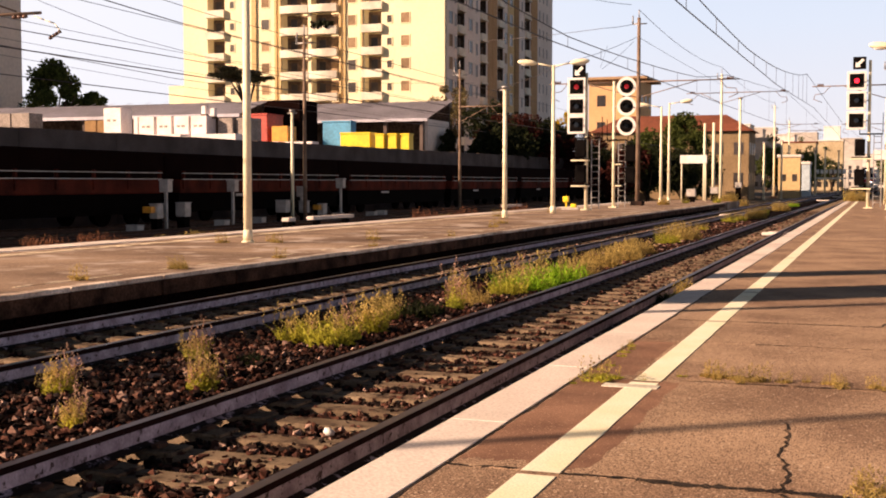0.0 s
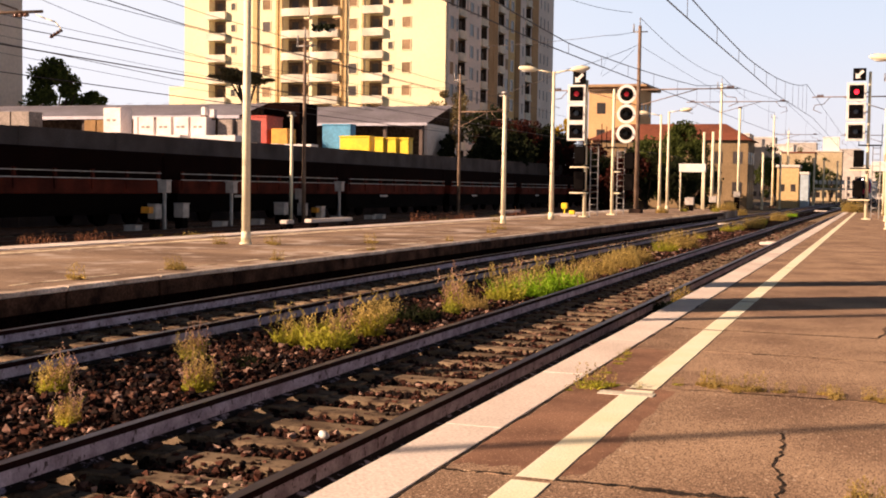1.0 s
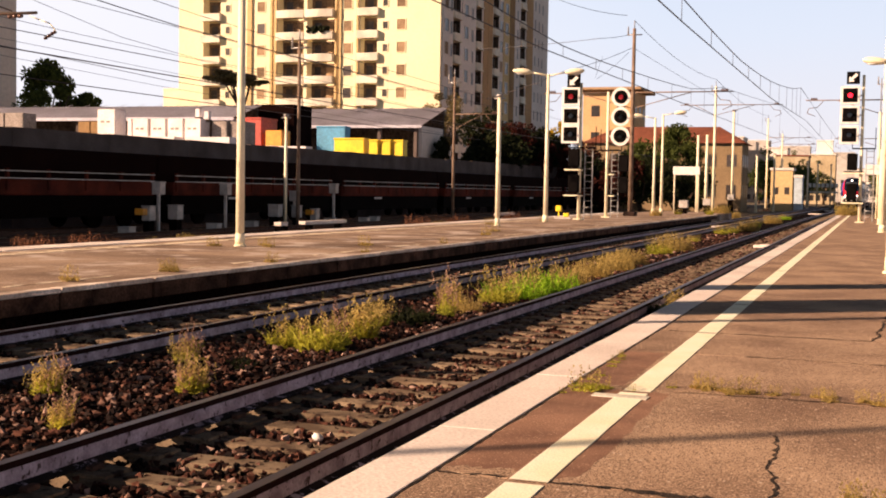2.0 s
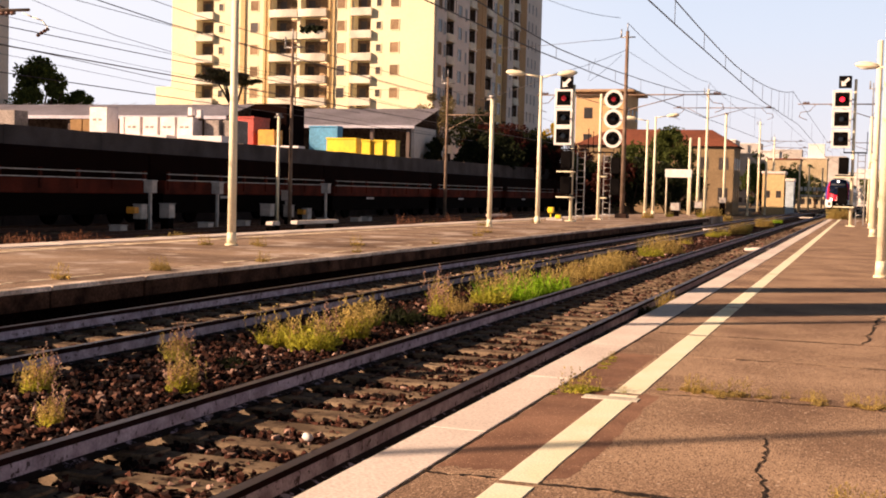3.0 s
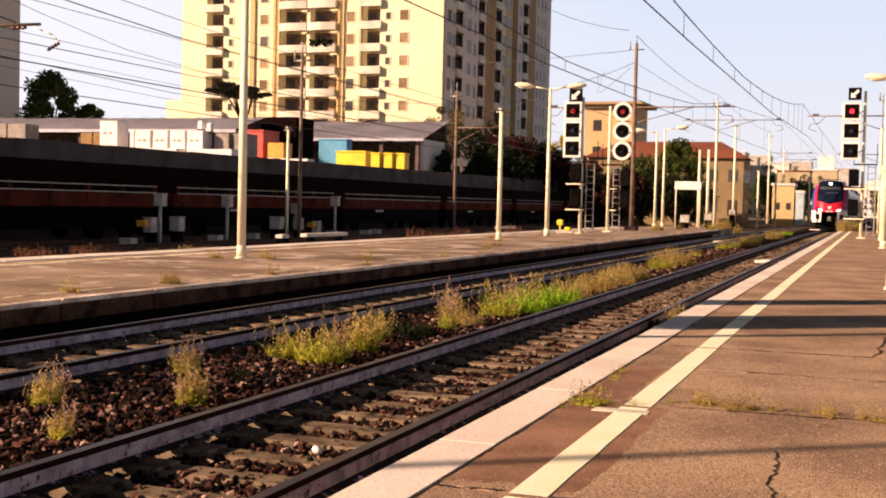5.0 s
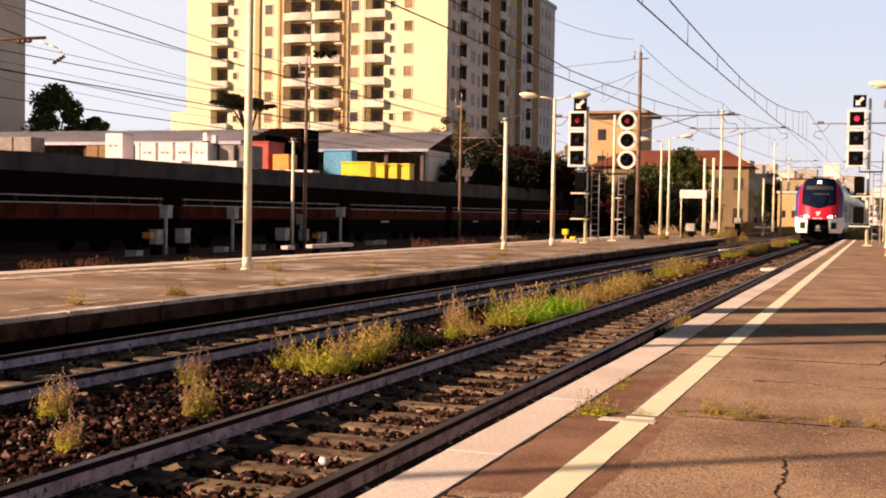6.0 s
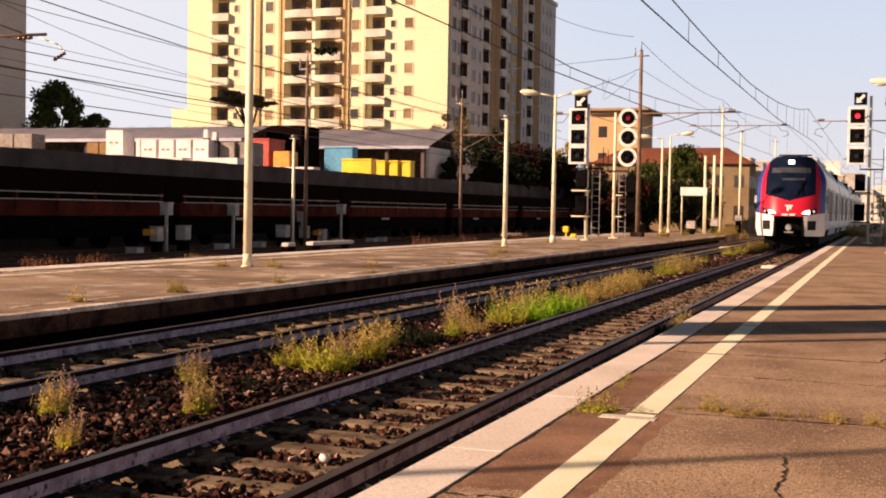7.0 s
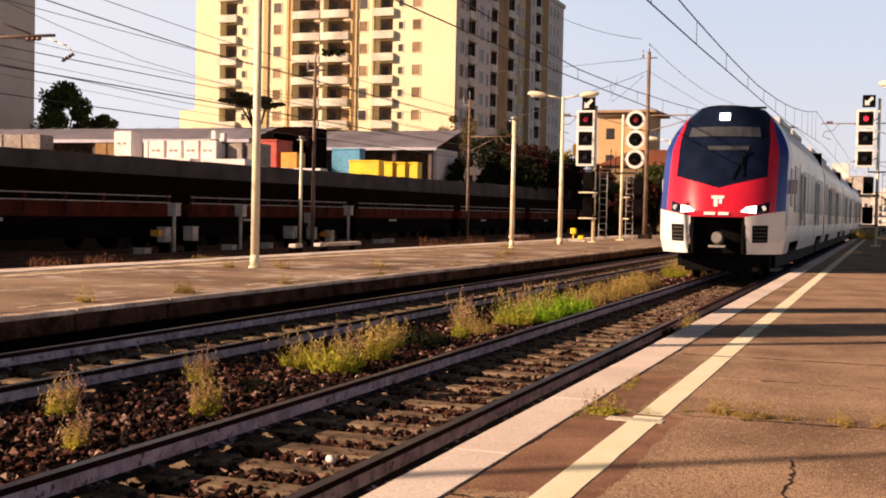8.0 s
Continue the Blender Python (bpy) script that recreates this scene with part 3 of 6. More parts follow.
def lamp_post(loc, h, arms, label, rz=0.0, r=0.1):
    t = thing("street_lamp", loc, label, "street lamp", "platform lamps", rz=rz)
    bm = B()
    tube(bm, (0, 0, 0), (0, 0, h), r, r * 0.6, 14)
    tube(bm, (0, 0, 0), (0, 0, 0.3), r * 1.3, r * 1.2, 14)
    part("shaft", bm, M_POLE, t)
    for s in arms:
        bm = B()
        tube(bm, (0, 0, h - 0.05), (s * 0.75, 0, h + 0.08), 0.035, 0.03, 8)
        arm = part("arm", bm, M_POLE, t)
        bm = B()
        g = bmesh.ops.create_uvsphere(bm, u_segments=14, v_segments=8, radius=0.5, matrix=Matrix.LocRotScale((s * 1.1, 0, h + 0.12), Euler((0, -s * 0.1, 0)), (0.86, 0.36, 0.26)))
        for f in bm.faces:
            f.smooth = True
        head = part("lamp_head", bm, M_POLE, t)
        bm = B()
        ball(bm, (s * 1.12, 0, h + 0.05), 0.3, 0.9, 0.42, 0.26, 10)
        part("glass_bowl", bm, M_WHITE, head)
    return t


def ladder(bm, x, y, z0, z1, w=0.36):
    for s in (-w / 2, w / 2):
        box(bm, x + s - 0.02, x + s + 0.02, y - 0.02, y + 0.02, z0, z1)
    z = z0 + 0.25
    while z < z1:
        tube(bm, (x - w / 2, y, z), (x + w / 2, y, z), 0.016, None, 6)
        z += 0.3
    return bm


def light_unit(t, x, z, size, round_, lit):
    """One square or round target board with its lens and hood, facing -y."""
    bm = B()
    if round_:
        tube(bm, (x, -0.02, z), (x, 0.03, z), size / 2, None, 28)
    else:
        box(bm, x - size / 2, x + size / 2, -0.02, 0.03, z - size / 2, z + size / 2, 0.015)
    board = part("target_board", bm, M_WHITE, t)
    bm = B()
    k = size * 0.375
    if round_:
        tube(bm, (x, -0.032, z), (x, -0.02, z), size * 0.35, None, 28)
    else:
        box(bm, x - k, x + k, -0.032, -0.02, z - k, z + k, 0.003)
    part("black_field", bm, M_BLACK, board)
    bm = B()
    tube(bm, (x, -0.05, z), (x, -0.033, z), 0.12, None, 16)
    part("lens", bm, lit or M_LENS, board)
    bm = B()
    for i in range(9):
        a0, a1 = math.pi * i / 9, math.pi * (i + 1) / 9
        p = [(x + 0.15 * math.cos(a), y, z + 0.15 * math.sin(a)) for a in (a0, a1) for y in (-0.34 + 0.12 * (1 - math.sin(a)), -0.03)]
        vs = [bm.verts.new(c) for c in p]
        bm.faces.new((vs[0], vs[2], vs[3], vs[1]))
    bmesh.ops.solidify(bm, geom=bm.faces[:], thickness=0.01)
    part("hood", bm, M_BLACK, board)


def arrow_board(t, x, z, s):
    bm = B()
    box(bm, x - s / 2, x + s / 2, -0.02, 0.03, z - s / 2, z + s / 2, 0.01)
    b = part("route_board", bm, M_BLACK, t, "black board with white diagonal arrow")
    bm = B()
    v = [bm.verts.new((x + a * s, -0.06, z + c * s)) for a, c in ((-0.32, -0.34), (0.1, -0.3), (-0.02, -0.16), (0.36, 0.2), (0.2, 0.36), (-0.16, 0.0), (-0.3, 0.1))]
    f = bm.faces.new(v)
    g = bmesh.ops.extrude_face_region(bm, geom=[f])
    bmesh.ops.translate(bm, vec=(0, 0.035, 0), verts=[e for e in g["geom"] if isinstance(e, bmesh.types.BMVert)])
    bmesh.ops.recalc_face_normals(bm, faces=bm.faces[:])
    part("arrow", bm, M_WHITE, b)


def signal(loc, label, zs, size, round_, top, arrow=0.0, head_dx=-0.4, lits=(None, None, None), rz=0.0, small=(3.3, 2.0)):
    t = thing("railway_signal", loc, label, "railway signal", "railway signals", rz=rz)
    bm = B()
    tube(bm, (0, 0.25, 0), (0, 0.25, top), 0.085, 0.07, 12)
    box(bm, -0.22, 0.22, 0.03, 0.47, 0, 0.06, 0.01)
    part("mast", bm, M_POLE, t)
    bm = B()
    ladder(bm, 0.42, 0.3, 0.05, zs[-1] - size * 0.7)
    part("ladder", bm, M_GREYSTEEL, t)
    bm = B()
    box(bm, -0.45, 0.65, 0.1, 0.75, zs[-1] - size * 0.75, zs[-1] - size * 0.75 + 0.05)
    for sx in (-0.45, 0.65):
        tube(bm, (sx, 0.72, zs[-1] - size * 0.75), (sx, 0.72, zs[-1] + 0.4), 0.02, None, 6)
    part("platform_grate", bm, M_DARKIRON, t)
    for z in zs:
        bm = B()
        tube(bm, (head_dx, 0.02, z), (0, 0.25, z), 0.035, None, 8)
        part("bracket", bm, M_GREYSTEEL, t)
    for z, lit in zip(zs, lits):
        light_unit(t, head_dx, z, size, round_, lit)
    if arrow:
        arrow_board(t, head_dx + 0.12, arrow, 0.62)
    for z in small:
        bm = B()
        box(bm, head_dx - 0.05, head_dx + 0.45, -0.05, 0.2, z - 0.42, z + 0.42, 0.03)
        box(bm, head_dx - 0.2, 0.1, 0.0, 0.3, z - 0.52, z - 0.46)
        part("lower_lamp_box", bm, (M_BLACK,), t)
        bm = B()
        box(bm, head_dx - 0.25, 0.15, -0.05, 0.35, z - 0.60, z - 0.53, 0.01)
        part("shelf_bracket", bm, M_POLE, t)
    return t


def ohl_mast(loc, h, arms, label, cream=False, lattice=False, mate=None, r=0.14):
    t = thing("catenary_mast", loc, label, "catenary mast", "catenary masts")
    m = mate or (M_POLE if cream else M_RUSTMAST)
    bm = B()
    if lattice:
        for sx in (-0.16, 0.16):
            box(bm, sx - 0.035, sx + 0.035, -0.05, 0.05, 0, h)
        z, s = 0.2, 1
        while z < h - 0.4:
            tube(bm, (-0.16 * s, 0, z), (0.16 * s, 0, z + 0.4), 0.018, None, 6)
            z, s = z + 0.4, -s
    else:
        tube(bm, (0, 0, 0), (0, 0, h), r, r * 0.66, 12)
    part("shaft", bm, m, t)
    bm = B()
    box(bm, -0.35, 0.35, -0.35, 0.35, -0.1, 0.25, 0.04)
    part("footing", bm, M_CONC, t)
    for dx, z in arms:
        s = 1 if dx > 0 else -1
        bm = B()
        tube(bm, (0, 0, z), (dx, 0, z), 0.04, 0.03, 8)
        tube(bm, (0, 0, z - 0.9), (dx * 0.6, 0, z), 0.025, None, 6)
        arm = part("cantilever", bm, M_RUSTMAST, t)
        bm = B()
        pts = [(dx - s * 1.1, 0, z), (dx - s * 0.7, 0, z - 0.45), (dx - s * 0.2, 0, z - 0.5), (dx - s * 0.1, 0, z - 0.8), (dx - s * 0.6, 0, z - 1.0)]
        for a, b in zip(pts, pts[1:]):
            tube(bm, a, b, 0.02, None, 6)
        part("registration_arm", bm, M_RUSTMAST, arm)
        bm = B()
        for i in range(4):
            tube(bm, (dx - s * (0.35 + 0.1 * i), 0, z + 0.02), (dx - s * (0.35 + 0.1 * i), 0, z + 0.16), 0.055, 0.03, 8)
        part("insulator", bm, M_INSUL, arm)
    bm = B()
    tube(bm, (-0.4, 0, h - 0.35), (0.45, 0, h - 0.35), 0.035, None, 6)
    tube(bm, (-0.35, 0, h - 0.35), (-0.35, 0, h + 0.12), 0.05, 0.03, 8)
    tube(bm, (0, 0, h), (0, 0, h + 0.45), 0.03, None, 6)
    part("top_bracket", bm, M_GREYSTEEL, t)
    return t


def wire_path(pts, sag, n=10):
    path = []
    for a, b in zip(pts, pts[1:]):
        for i in range(n):
            t = i / n
            path.append((a[0] + (b[0] - a[0]) * t, a[1] + (b[1] - a[1]) * t, a[2] + (b[2] - a[2]) * t - sag * 4 * t * (1 - t)))
    return path + [pts[-1]]


def wire_mesh(path, r):
    v, f = [], []
    for x, y, z in path:
        for k in range(5):
            a = 2 * math.pi * k / 5
            v.append((x + r * math.cos(a), y, z + r * math.sin(a)))
    for j in range(len(path) - 1):
        for k in range(5):
            f.append((j * 5 + k, j * 5 + (k + 1) % 5, j * 5 + 5 + (k + 1) % 5, j * 5 + 5 + k))
    return raw("wire", v, f, M_WIRE)


def wire(pts, r=0.014, sag=0.0, label="thin dark overhead cable strung between masts"):
    return tagged(new("overhead_cable", wire_mesh(wire_path(pts, sag), r)), label, "overhead cable", "overhead cables")


def catenary(low, high, sag, r=0.014):
    """Contact wire, messenger above it and droppers between them, from mast to mast."""
    t = thing("catenary_line", (0, 0, 0), "dark contact wire hung from a sagging messenger wire", "overhead line", "overhead lines")
    pc, pm = wire_path(low, 0.0), wire_path(high, sag)
    for name, p in (("contact_wire", pc), ("messenger_wire", pm)):
        new(name, wire_mesh(p, r)).parent = t
    for a in pm[4::4]:
        i = next((k for k in range(1, len(pc)) if pc[k][1] >= a[1]), len(pc) - 1)
        f = (a[1] - pc[i - 1][1]) / (pc[i][1] - pc[i - 1][1])
        b = tuple(p + (q - p) * f for p, q in zip(pc[i - 1], pc[i]))
        if a[2] - b[2] > 0.15:
            bm = B()
            tube(bm, b, a, r * 0.5, None, 4)
            part("dropper", bm, M_WIRE, t)
    return t


# ---- plants ----
def tuft_mesh(name, m, n, h, r, lean=0.5, w=0.008, heads=0.0, mh=None, seed=0):
    """Blades rising and arching out from one root; some end in seed heads."""
    q = random.Random(seed)
    v, f, mi = [], [], []
    for _ in range(n):
        a, rr = q.uniform(0, 6.283), r * math.sqrt(q.random())
        x, y = rr * math.cos(a), rr * math.sin(a)
        hh = h * (0.32 + 0.85 * q.random() ** 1.8) * (1 - 0.3 * rr / r)
        d, ln = q.uniform(0, 6.283), hh * lean * q.uniform(0.2, 1.0)
        dx, dy, ww, wa = math.cos(d) * ln, math.sin(d) * ln, w * q.uniform(0.7, 1.5), q.uniform(0, 3.14)
        k = len(v)
        for t, s in ((0, 1), (0.35, 0.95), (0.7, 0.75), (1, 0.12)):
            cx, cy, cz = x + dx * t * t, y + dy * t * t, hh * t * (1 - 0.15 * t)
            v += [(cx - math.cos(wa) * ww * s, cy - math.sin(wa) * ww * s, cz), (cx + math.cos(wa) * ww * s, cy + math.sin(wa) * ww * s, cz)]
        for i in (0, 2, 4):
            f.append((k + i, k + i + 1, k + i + 3, k + i + 2))
            mi.append(0)
        for _ in range(2):  # side leaflets
            t = q.uniform(0.1, 0.7)
            cx, cy, cz = x + dx * t * t, y + dy * t * t, hh * t * (1 - 0.15 * t)
            b, l2 = q.uniform(0, 6.283), q.uniform(0.03, 0.075)
            k = len(v)
            v += [(cx, cy, cz), (cx + math.cos(b + 0.35) * l2 * 0.6, cy + math.sin(b + 0.35) * l2 * 0.6, cz + l2 * 0.5), (cx + math.cos(b) * l2, cy + math.sin(b) * l2, cz + l2 * 0.45), (cx + math.cos(b - 0.35) * l2 * 0.6, cy + math.sin(b - 0.35) * l2 * 0.6, cz + l2 * 0.2)]
            f.append((k, k + 1, k + 2, k + 3))
            mi.append(0)
        if q.random() < heads:
            cx, cy, cz = x + dx, y + dy, hh * 0.85
            for j in range(9):
                b, s = q.uniform(0, 6.283), 0.018
                e = (cx + q.uniform(-0.02, 0.02), cy + q.uniform(-0.02, 0.02), cz + j * 0.022)
                k = len(v)
                v += [e, (e[0] + math.cos(b) * s, e[1] + math.sin(b) * s, e[2] + s), (e[0] - math.sin(b) * s, e[1] + math.cos(b) * s, e[2] + 1.5 * s)]
                f.append((k, k + 1, k + 2))
                mi.append(1)
    me = raw(name, v, f, m, mh or m)
    for p, i in zip(me.polygons, mi):
        p.material_index = i
    return me


TUFTS = {
    "yellow": (tuft_mesh("weed_tuft", M_LEAFYEL, 200, 0.36, 0.14, 0.7, 0.006, 0.35, M_LEAFDRY, 1), "yellow-green bushy weed growing out of the track ballast"),
    "yellow_b": (tuft_mesh("weed_tuft", M_LEAFYEL, 210, 0.38, 0.24, 0.7, 0.006, 0.15, M_LEAFDRY, 2), "broad yellow-green weed clump in the track ballast"),
    "seedy": (tuft_mesh("weed_tuft", M_LEAFYEL, 46, 0.56, 0.13, 0.5, 0.004, 0.75, M_LEAFRED, 3), "dry weed with pinkish seed heads in the ballast"),
    "green": (tuft_mesh("weed_tuft", M_LEAFGRN, 420, 0.36, 0.42, 0.6, 0.007, 0.1, M_LEAFDRY, 4), "fresh green grass clump between the tracks"),
    "olive": (tuft_mesh("weed_tuft", M_LEAFDARK, 240, 0.24, 0.22, 0.8, 0.007, 0.0, None, 5), "low dark green weed in the ballast"),
    "dry": (tuft_mesh("weed_tuft", M_LEAFDRY, 420, 0.34, 0.45, 0.7, 0.006, 0.4, M_LEAFDRY, 6), "straw-coloured dry grass clump between the tracks"),
    "straw": (tuft_mesh("weed_tuft", M_LEAFDRY, 60, 0.13, 0.18, 1.0, 0.004, 0.3, M_LEAFDRY, 9), "small dry yellowed weed growing from a platform joint"),
    "low": (tuft_mesh("weed_tuft", M_LEAFYEL, 55, 0.10, 0.16, 1.2, 0.005, 0.2, M_LEAFDRY, 7), "small low weed growing from a platform joint"),
    "rusty": (tuft_mesh("weed_tuft", M_LEAFRUST, 200, 0.45, 0.4, 0.7, 0.008, 0.5, M_LEAFRUST, 8), "rust-coloured dry weeds beside the yard track"),
}


def tuft(kind, x, y, z, s=1.0):
    me, label = TUFTS[kind]
    o = tagged(new("weed_tuft", me), label, "weed", "weeds")
    o.location, o.rotation_euler, o.scale = (x, y, z), (0, 0, random.uniform(0, 6.28)), (s, s, s * random.uniform(0.9, 1.1))
    return o


def tree(loc, h, r, m, label, seed, n=5200, leaf_s=0.2, flat=0.75, trunk=0.35, umbrella=False, dome=False):
    q = random.Random(seed)
    t = thing("tree", loc, label, "tree", "trees")
    bm = B()
    tips = []
    th = h * trunk
    tube(bm, (0, 0, 0), (0, 0, th), 0.03 * h, 0.02 * h, 9)
    for i in range(9):
        a, e = q.uniform(0, 6.283), q.uniform(0.35, 1.0)
        if umbrella:
            e = q.uniform(0.75, 1.0)
        p1 = Vector((math.cos(a) * r * q.uniform(0.3, 0.75), math.sin(a) * r * q.uniform(0.3, 0.75), th + (h - th) * e * 0.8))
        tube(bm, (0, 0, th * q.uniform(0.8, 1.0)), p1, 0.014 * h, 0.005 * h, 6)
        tips.append(p1)
    part("trunk", bm, M_BARK, t)
    clumps = []
    for p in tips:
        for _ in range(4):
            clumps.append((p + Vector((q.gauss(0, r * 0.22), q.gauss(0, r * 0.22), q.gauss(0, (h - th) * (0.06 if umbrella else 0.14)))), r * q.uniform(0.18, 0.4)))
    if dome:  # a full crown, broad below and ragged all round
        clumps = []
        for _ in range(72):
            a, e = q.uniform(0, 6.283), q.random() ** 0.8
            w = r * math.sqrt(max(0.0, 1 - e ** 1.7)) * q.uniform(0.55, 0.95)
            clumps.append((Vector((w * math.cos(a), w * math.sin(a), h * (0.12 + 0.8 * e))), r * q.uniform(0.16, 0.34)))
    v, f = [], []
    for i in range(n):
        c, cr = clumps[q.randrange(len(clumps))]
        d = Vector((q.gauss(0, 1), q.gauss(0, 1), q.gauss(0, flat))).normalized() * cr * q.random() ** 0.4
        p = c + Vector((d.x, d.y, d.z * flat))
        a = Vector((q.gauss(0, 1), q.gauss(0, 1), q.gauss(0, 1))).normalized() * leaf_s * q.uniform(0.5, 1.2)
        b = a.cross(Vector((q.gauss(0, 1), q.gauss(0, 1), q.gauss(0, 1)))).normalized() * leaf_s * 0.45
        k = len(v)
        v += [tuple(p - a), tuple(p + b), tuple(p + a), tuple(p - b)]
        f.append((k, k + 1, k + 2, k + 3))
    o = new("crown", raw("crown", v, f, m))
    o.parent = t
    return t


# ---- buildings ----
def slab_house(name, loc, sx, sy, h, wall_m, roof_m, label, category="building", rows=0, cols=0, win=(1.1, 1.4), roof="flat", side_cols=0, ridge=2.0, over=0.6, group="", first=1.6, storey=3.1):
    """Origin at the front-right-bottom corner; front faces -y, body reaches to -x and +y."""
    t = thing(name, loc, label, category, group)
    bm = B()
    box(bm, -sx, 0, 0, sy, 0, h)
    part("wall", bm, wall_m, t)
    bm = B()
    if roof == "flat":
        box(bm, -sx - over, over, -over, sy + over, h, h + 0.35, 0.05)
    else:
        zs = [(-sx - over, -over, h), (over, -over, h), (over, sy + over, h), (-sx - over, sy + over, h), (-sx + sy * 0.4, sy / 2, h + ridge), (-sy * 0.4, sy / 2, h + ridge)]
        vs = [bm.verts.new(p) for p in zs]
        for q in ((0, 1, 5, 4), (1, 2, 5), (2, 3, 4, 5), (3, 0, 4), (3, 2, 1, 0)):
            bm.faces.new([vs[i] for i in q])
    part("roof", bm, roof_m, t)
    if rows:
        bm = B()
        box(bm, -win[0] / 2, win[0] / 2, -0.02, 0.06, -win[1] / 2, win[1] / 2)
        g = mesh_of("window", bm, M_GLASS)
        bm = B()
        box(bm, -0.02, 0.06, -win[0] / 2, win[0] / 2, -win[1] / 2, win[1] / 2)
        g2 = mesh_of("window", bm, M_GLASS)
        for r in range(rows):
            for c in range(cols):
                piece("window", g, t, (-sx * (c + 0.5) / cols, 0, first + r * storey))
            for c in range(side_cols):
                piece("window", g2, t, (-0.03, sy * (c + 0.5) / side_cols, first + r * storey))
    return t


def apartment_tower():
    """Twelve storeys, aligned with the tracks; cream front with balconies, grey shaded side."""
    t = thing("apartment_building", (0, 0, 0), "tall cream apartment block with stacked balconies", "building")
    FY, RX, LX, BY, TOP, ST = 148.4, -54.3, -94.3, 202.4, 37.5, 3.03
    bm = B()
    # body, split so that balcony bays are recessed
    bays = ((-90.3, -87.5), (-78.4, -69.7), (-65.9, -63.4))
    edges = [LX] + [e for b in bays for e in b] + [RX]
    box(bm, LX, RX - 1.253, FY + 1.6, BY, 3, TOP)
    part("core", bm, M_CREAM, t)
    for a, b in zip(edges[::2], edges[1::2]):
        bm = B()
        box(bm, a, b, FY, FY + 1.597, 3, TOP)
        part("wall_front", bm, M_CREAM, t)
    recesses = ((152.7, 155.7), (162.5, 165.3), (170.7, 173.6), (185.3, 188.2))
    ends = [FY + 1.6] + [e for r in recesses for e in r] + [BY]
    for y0, y1 in zip(ends[::2], ends[1::2]):
        bm = B()
        box(bm, RX - 1.25, RX + 0.25, y0, y1, 3, TOP - 0.02)
        part("wall_side", bm, M_SIDE, t)
    bm = B()
    box(bm, RX + 0.004, RX + 0.25, FY + 0.3, FY + 1.596, 3, TOP - 0.02)
    part("wall_side", bm, M_SIDE, t)
    bm = B()
    box(bm, LX - 0.3, RX + 0.5, FY - 0.3, BY + 0.3, TOP, TOP + 0.7, 0.05)
    box(bm, -80, -66, FY + 12, FY + 24, TOP + 0.7, TOP + 3.5, 0.05)
    part("roof", bm, M_SIDE, t)
    for x0, x1 in ((-83.1, -82.4), (-79.5, -79.15), (-78.85, -78.5), (-69.6, -69.3), (-68.9, -68.65), (-66.4, -66.1)):
        bm = B()
        box(bm, x0, x1, FY - 0.25, FY + 0.02, 3, TOP)
        part("pilaster", bm, M_OCHRE, t)
    for y0, y1, d, m in ((165.9, 168.0, 0.36, M_RUSSET), (168.3, 170.3, 0.33, M_RUSSET), (175.9, 179.2, 0.30, M_OCHRE), (179.3, 181.6, 0.40, M_TAN), (188.7, 192.4, 0.36, M_RUSSET)):
        bm = B()
        box(bm, RX + 0.2, RX + d, y0, y1, 3, TOP + 0.4)
        part("pilaster", bm, m, t)
    floors = [14.5 + ST * (k - 3) for k in range(11)]  # window centre heights
    def win_mesh(w, h, m, face):
        bm = B()
        if face == "front":
            box(bm, -w / 2, w / 2, -0.015, 0.05, -h / 2, h / 2)
        else:
            box(bm, -0.05, 0.015, -w / 2, w / 2, -h / 2, h / 2)
        return mesh_of("window", bm, m)
    def frame_mesh(w, h, face):
        """One connected ring round the opening, with a deeper sill edge."""
        bm = B()
        o, i = (w / 2 + 0.07, h / 2 + 0.09), (w / 2 - 0.03, h / 2 - 0.03)
        rings = []
        for (a, c), d in ((o, 0.02), (o, -0.07), (i, -0.07), (i, 0.02)):
            rings.append([bm.verts.new((sx * a, d, sz * c) if face == "front" else (-d, sx * a, sz * c)) for sx, sz in ((-1, -1), (1, -1), (1, 1), (-1, 1))])
        for r0, r1 in zip(rings, rings[1:]):
            for k in range(4):
                bm.faces.new((r0[k], r0[(k + 1) % 4], r1[(k + 1) % 4], r1[k]))
        return mesh_of("frame", bm, M_CREAM if face == "front" else M_SIDE)
    big, shut = win_mesh(1.25, 1.4, M_GLASS, "front"), win_mesh(1.25, 1.4, M_SHUTTER, "front")
    tiny = win_mesh(0.75, 1.0, M_GLASS, "front")
    sbig, sshut = win_mesh(1.5, 1.7, M_GLASS, "side"), win_mesh(1.5, 1.7, M_SHUTTER, "side")
    stall = win_mesh(0.85, 1.7, M_GLASS, "side")
    frames = {stall: frame_mesh(0.85, 1.7, "side"), big: frame_mesh(1.25, 1.4, "front"), tiny: frame_mesh(0.75, 1.0, "front"), sbig: frame_mesh(1.5, 1.7, "side")}
    frames[shut], frames[sshut] = frames[big], frames[sbig]
    def window(me, loc):
        piece("frame", frames[me], piece("window", me, t, loc))
    q = random.Random(12)
    for z in floors:
        for x in (-81.0, -67.75, -59.9):
            window(shut if q.random() < 0.6 else big, (x, FY, z + 0.05))
        for x in (-86.3, -62.2):
            window(tiny, (x, FY, z))
        for y in (150.0, 158.2, 174.8):
            window(sshut if q.random() < 0.4 else sbig, (RX + 0.26, y, z))
        for y in (151.9, 160.9, 183.6, 194.0, 196.3, 198.6):
            window(stall, (RX + 0.26, y, z - 0.1))
        for y in (177.5,):
            window(sbig, (RX + 0.31, y, z))
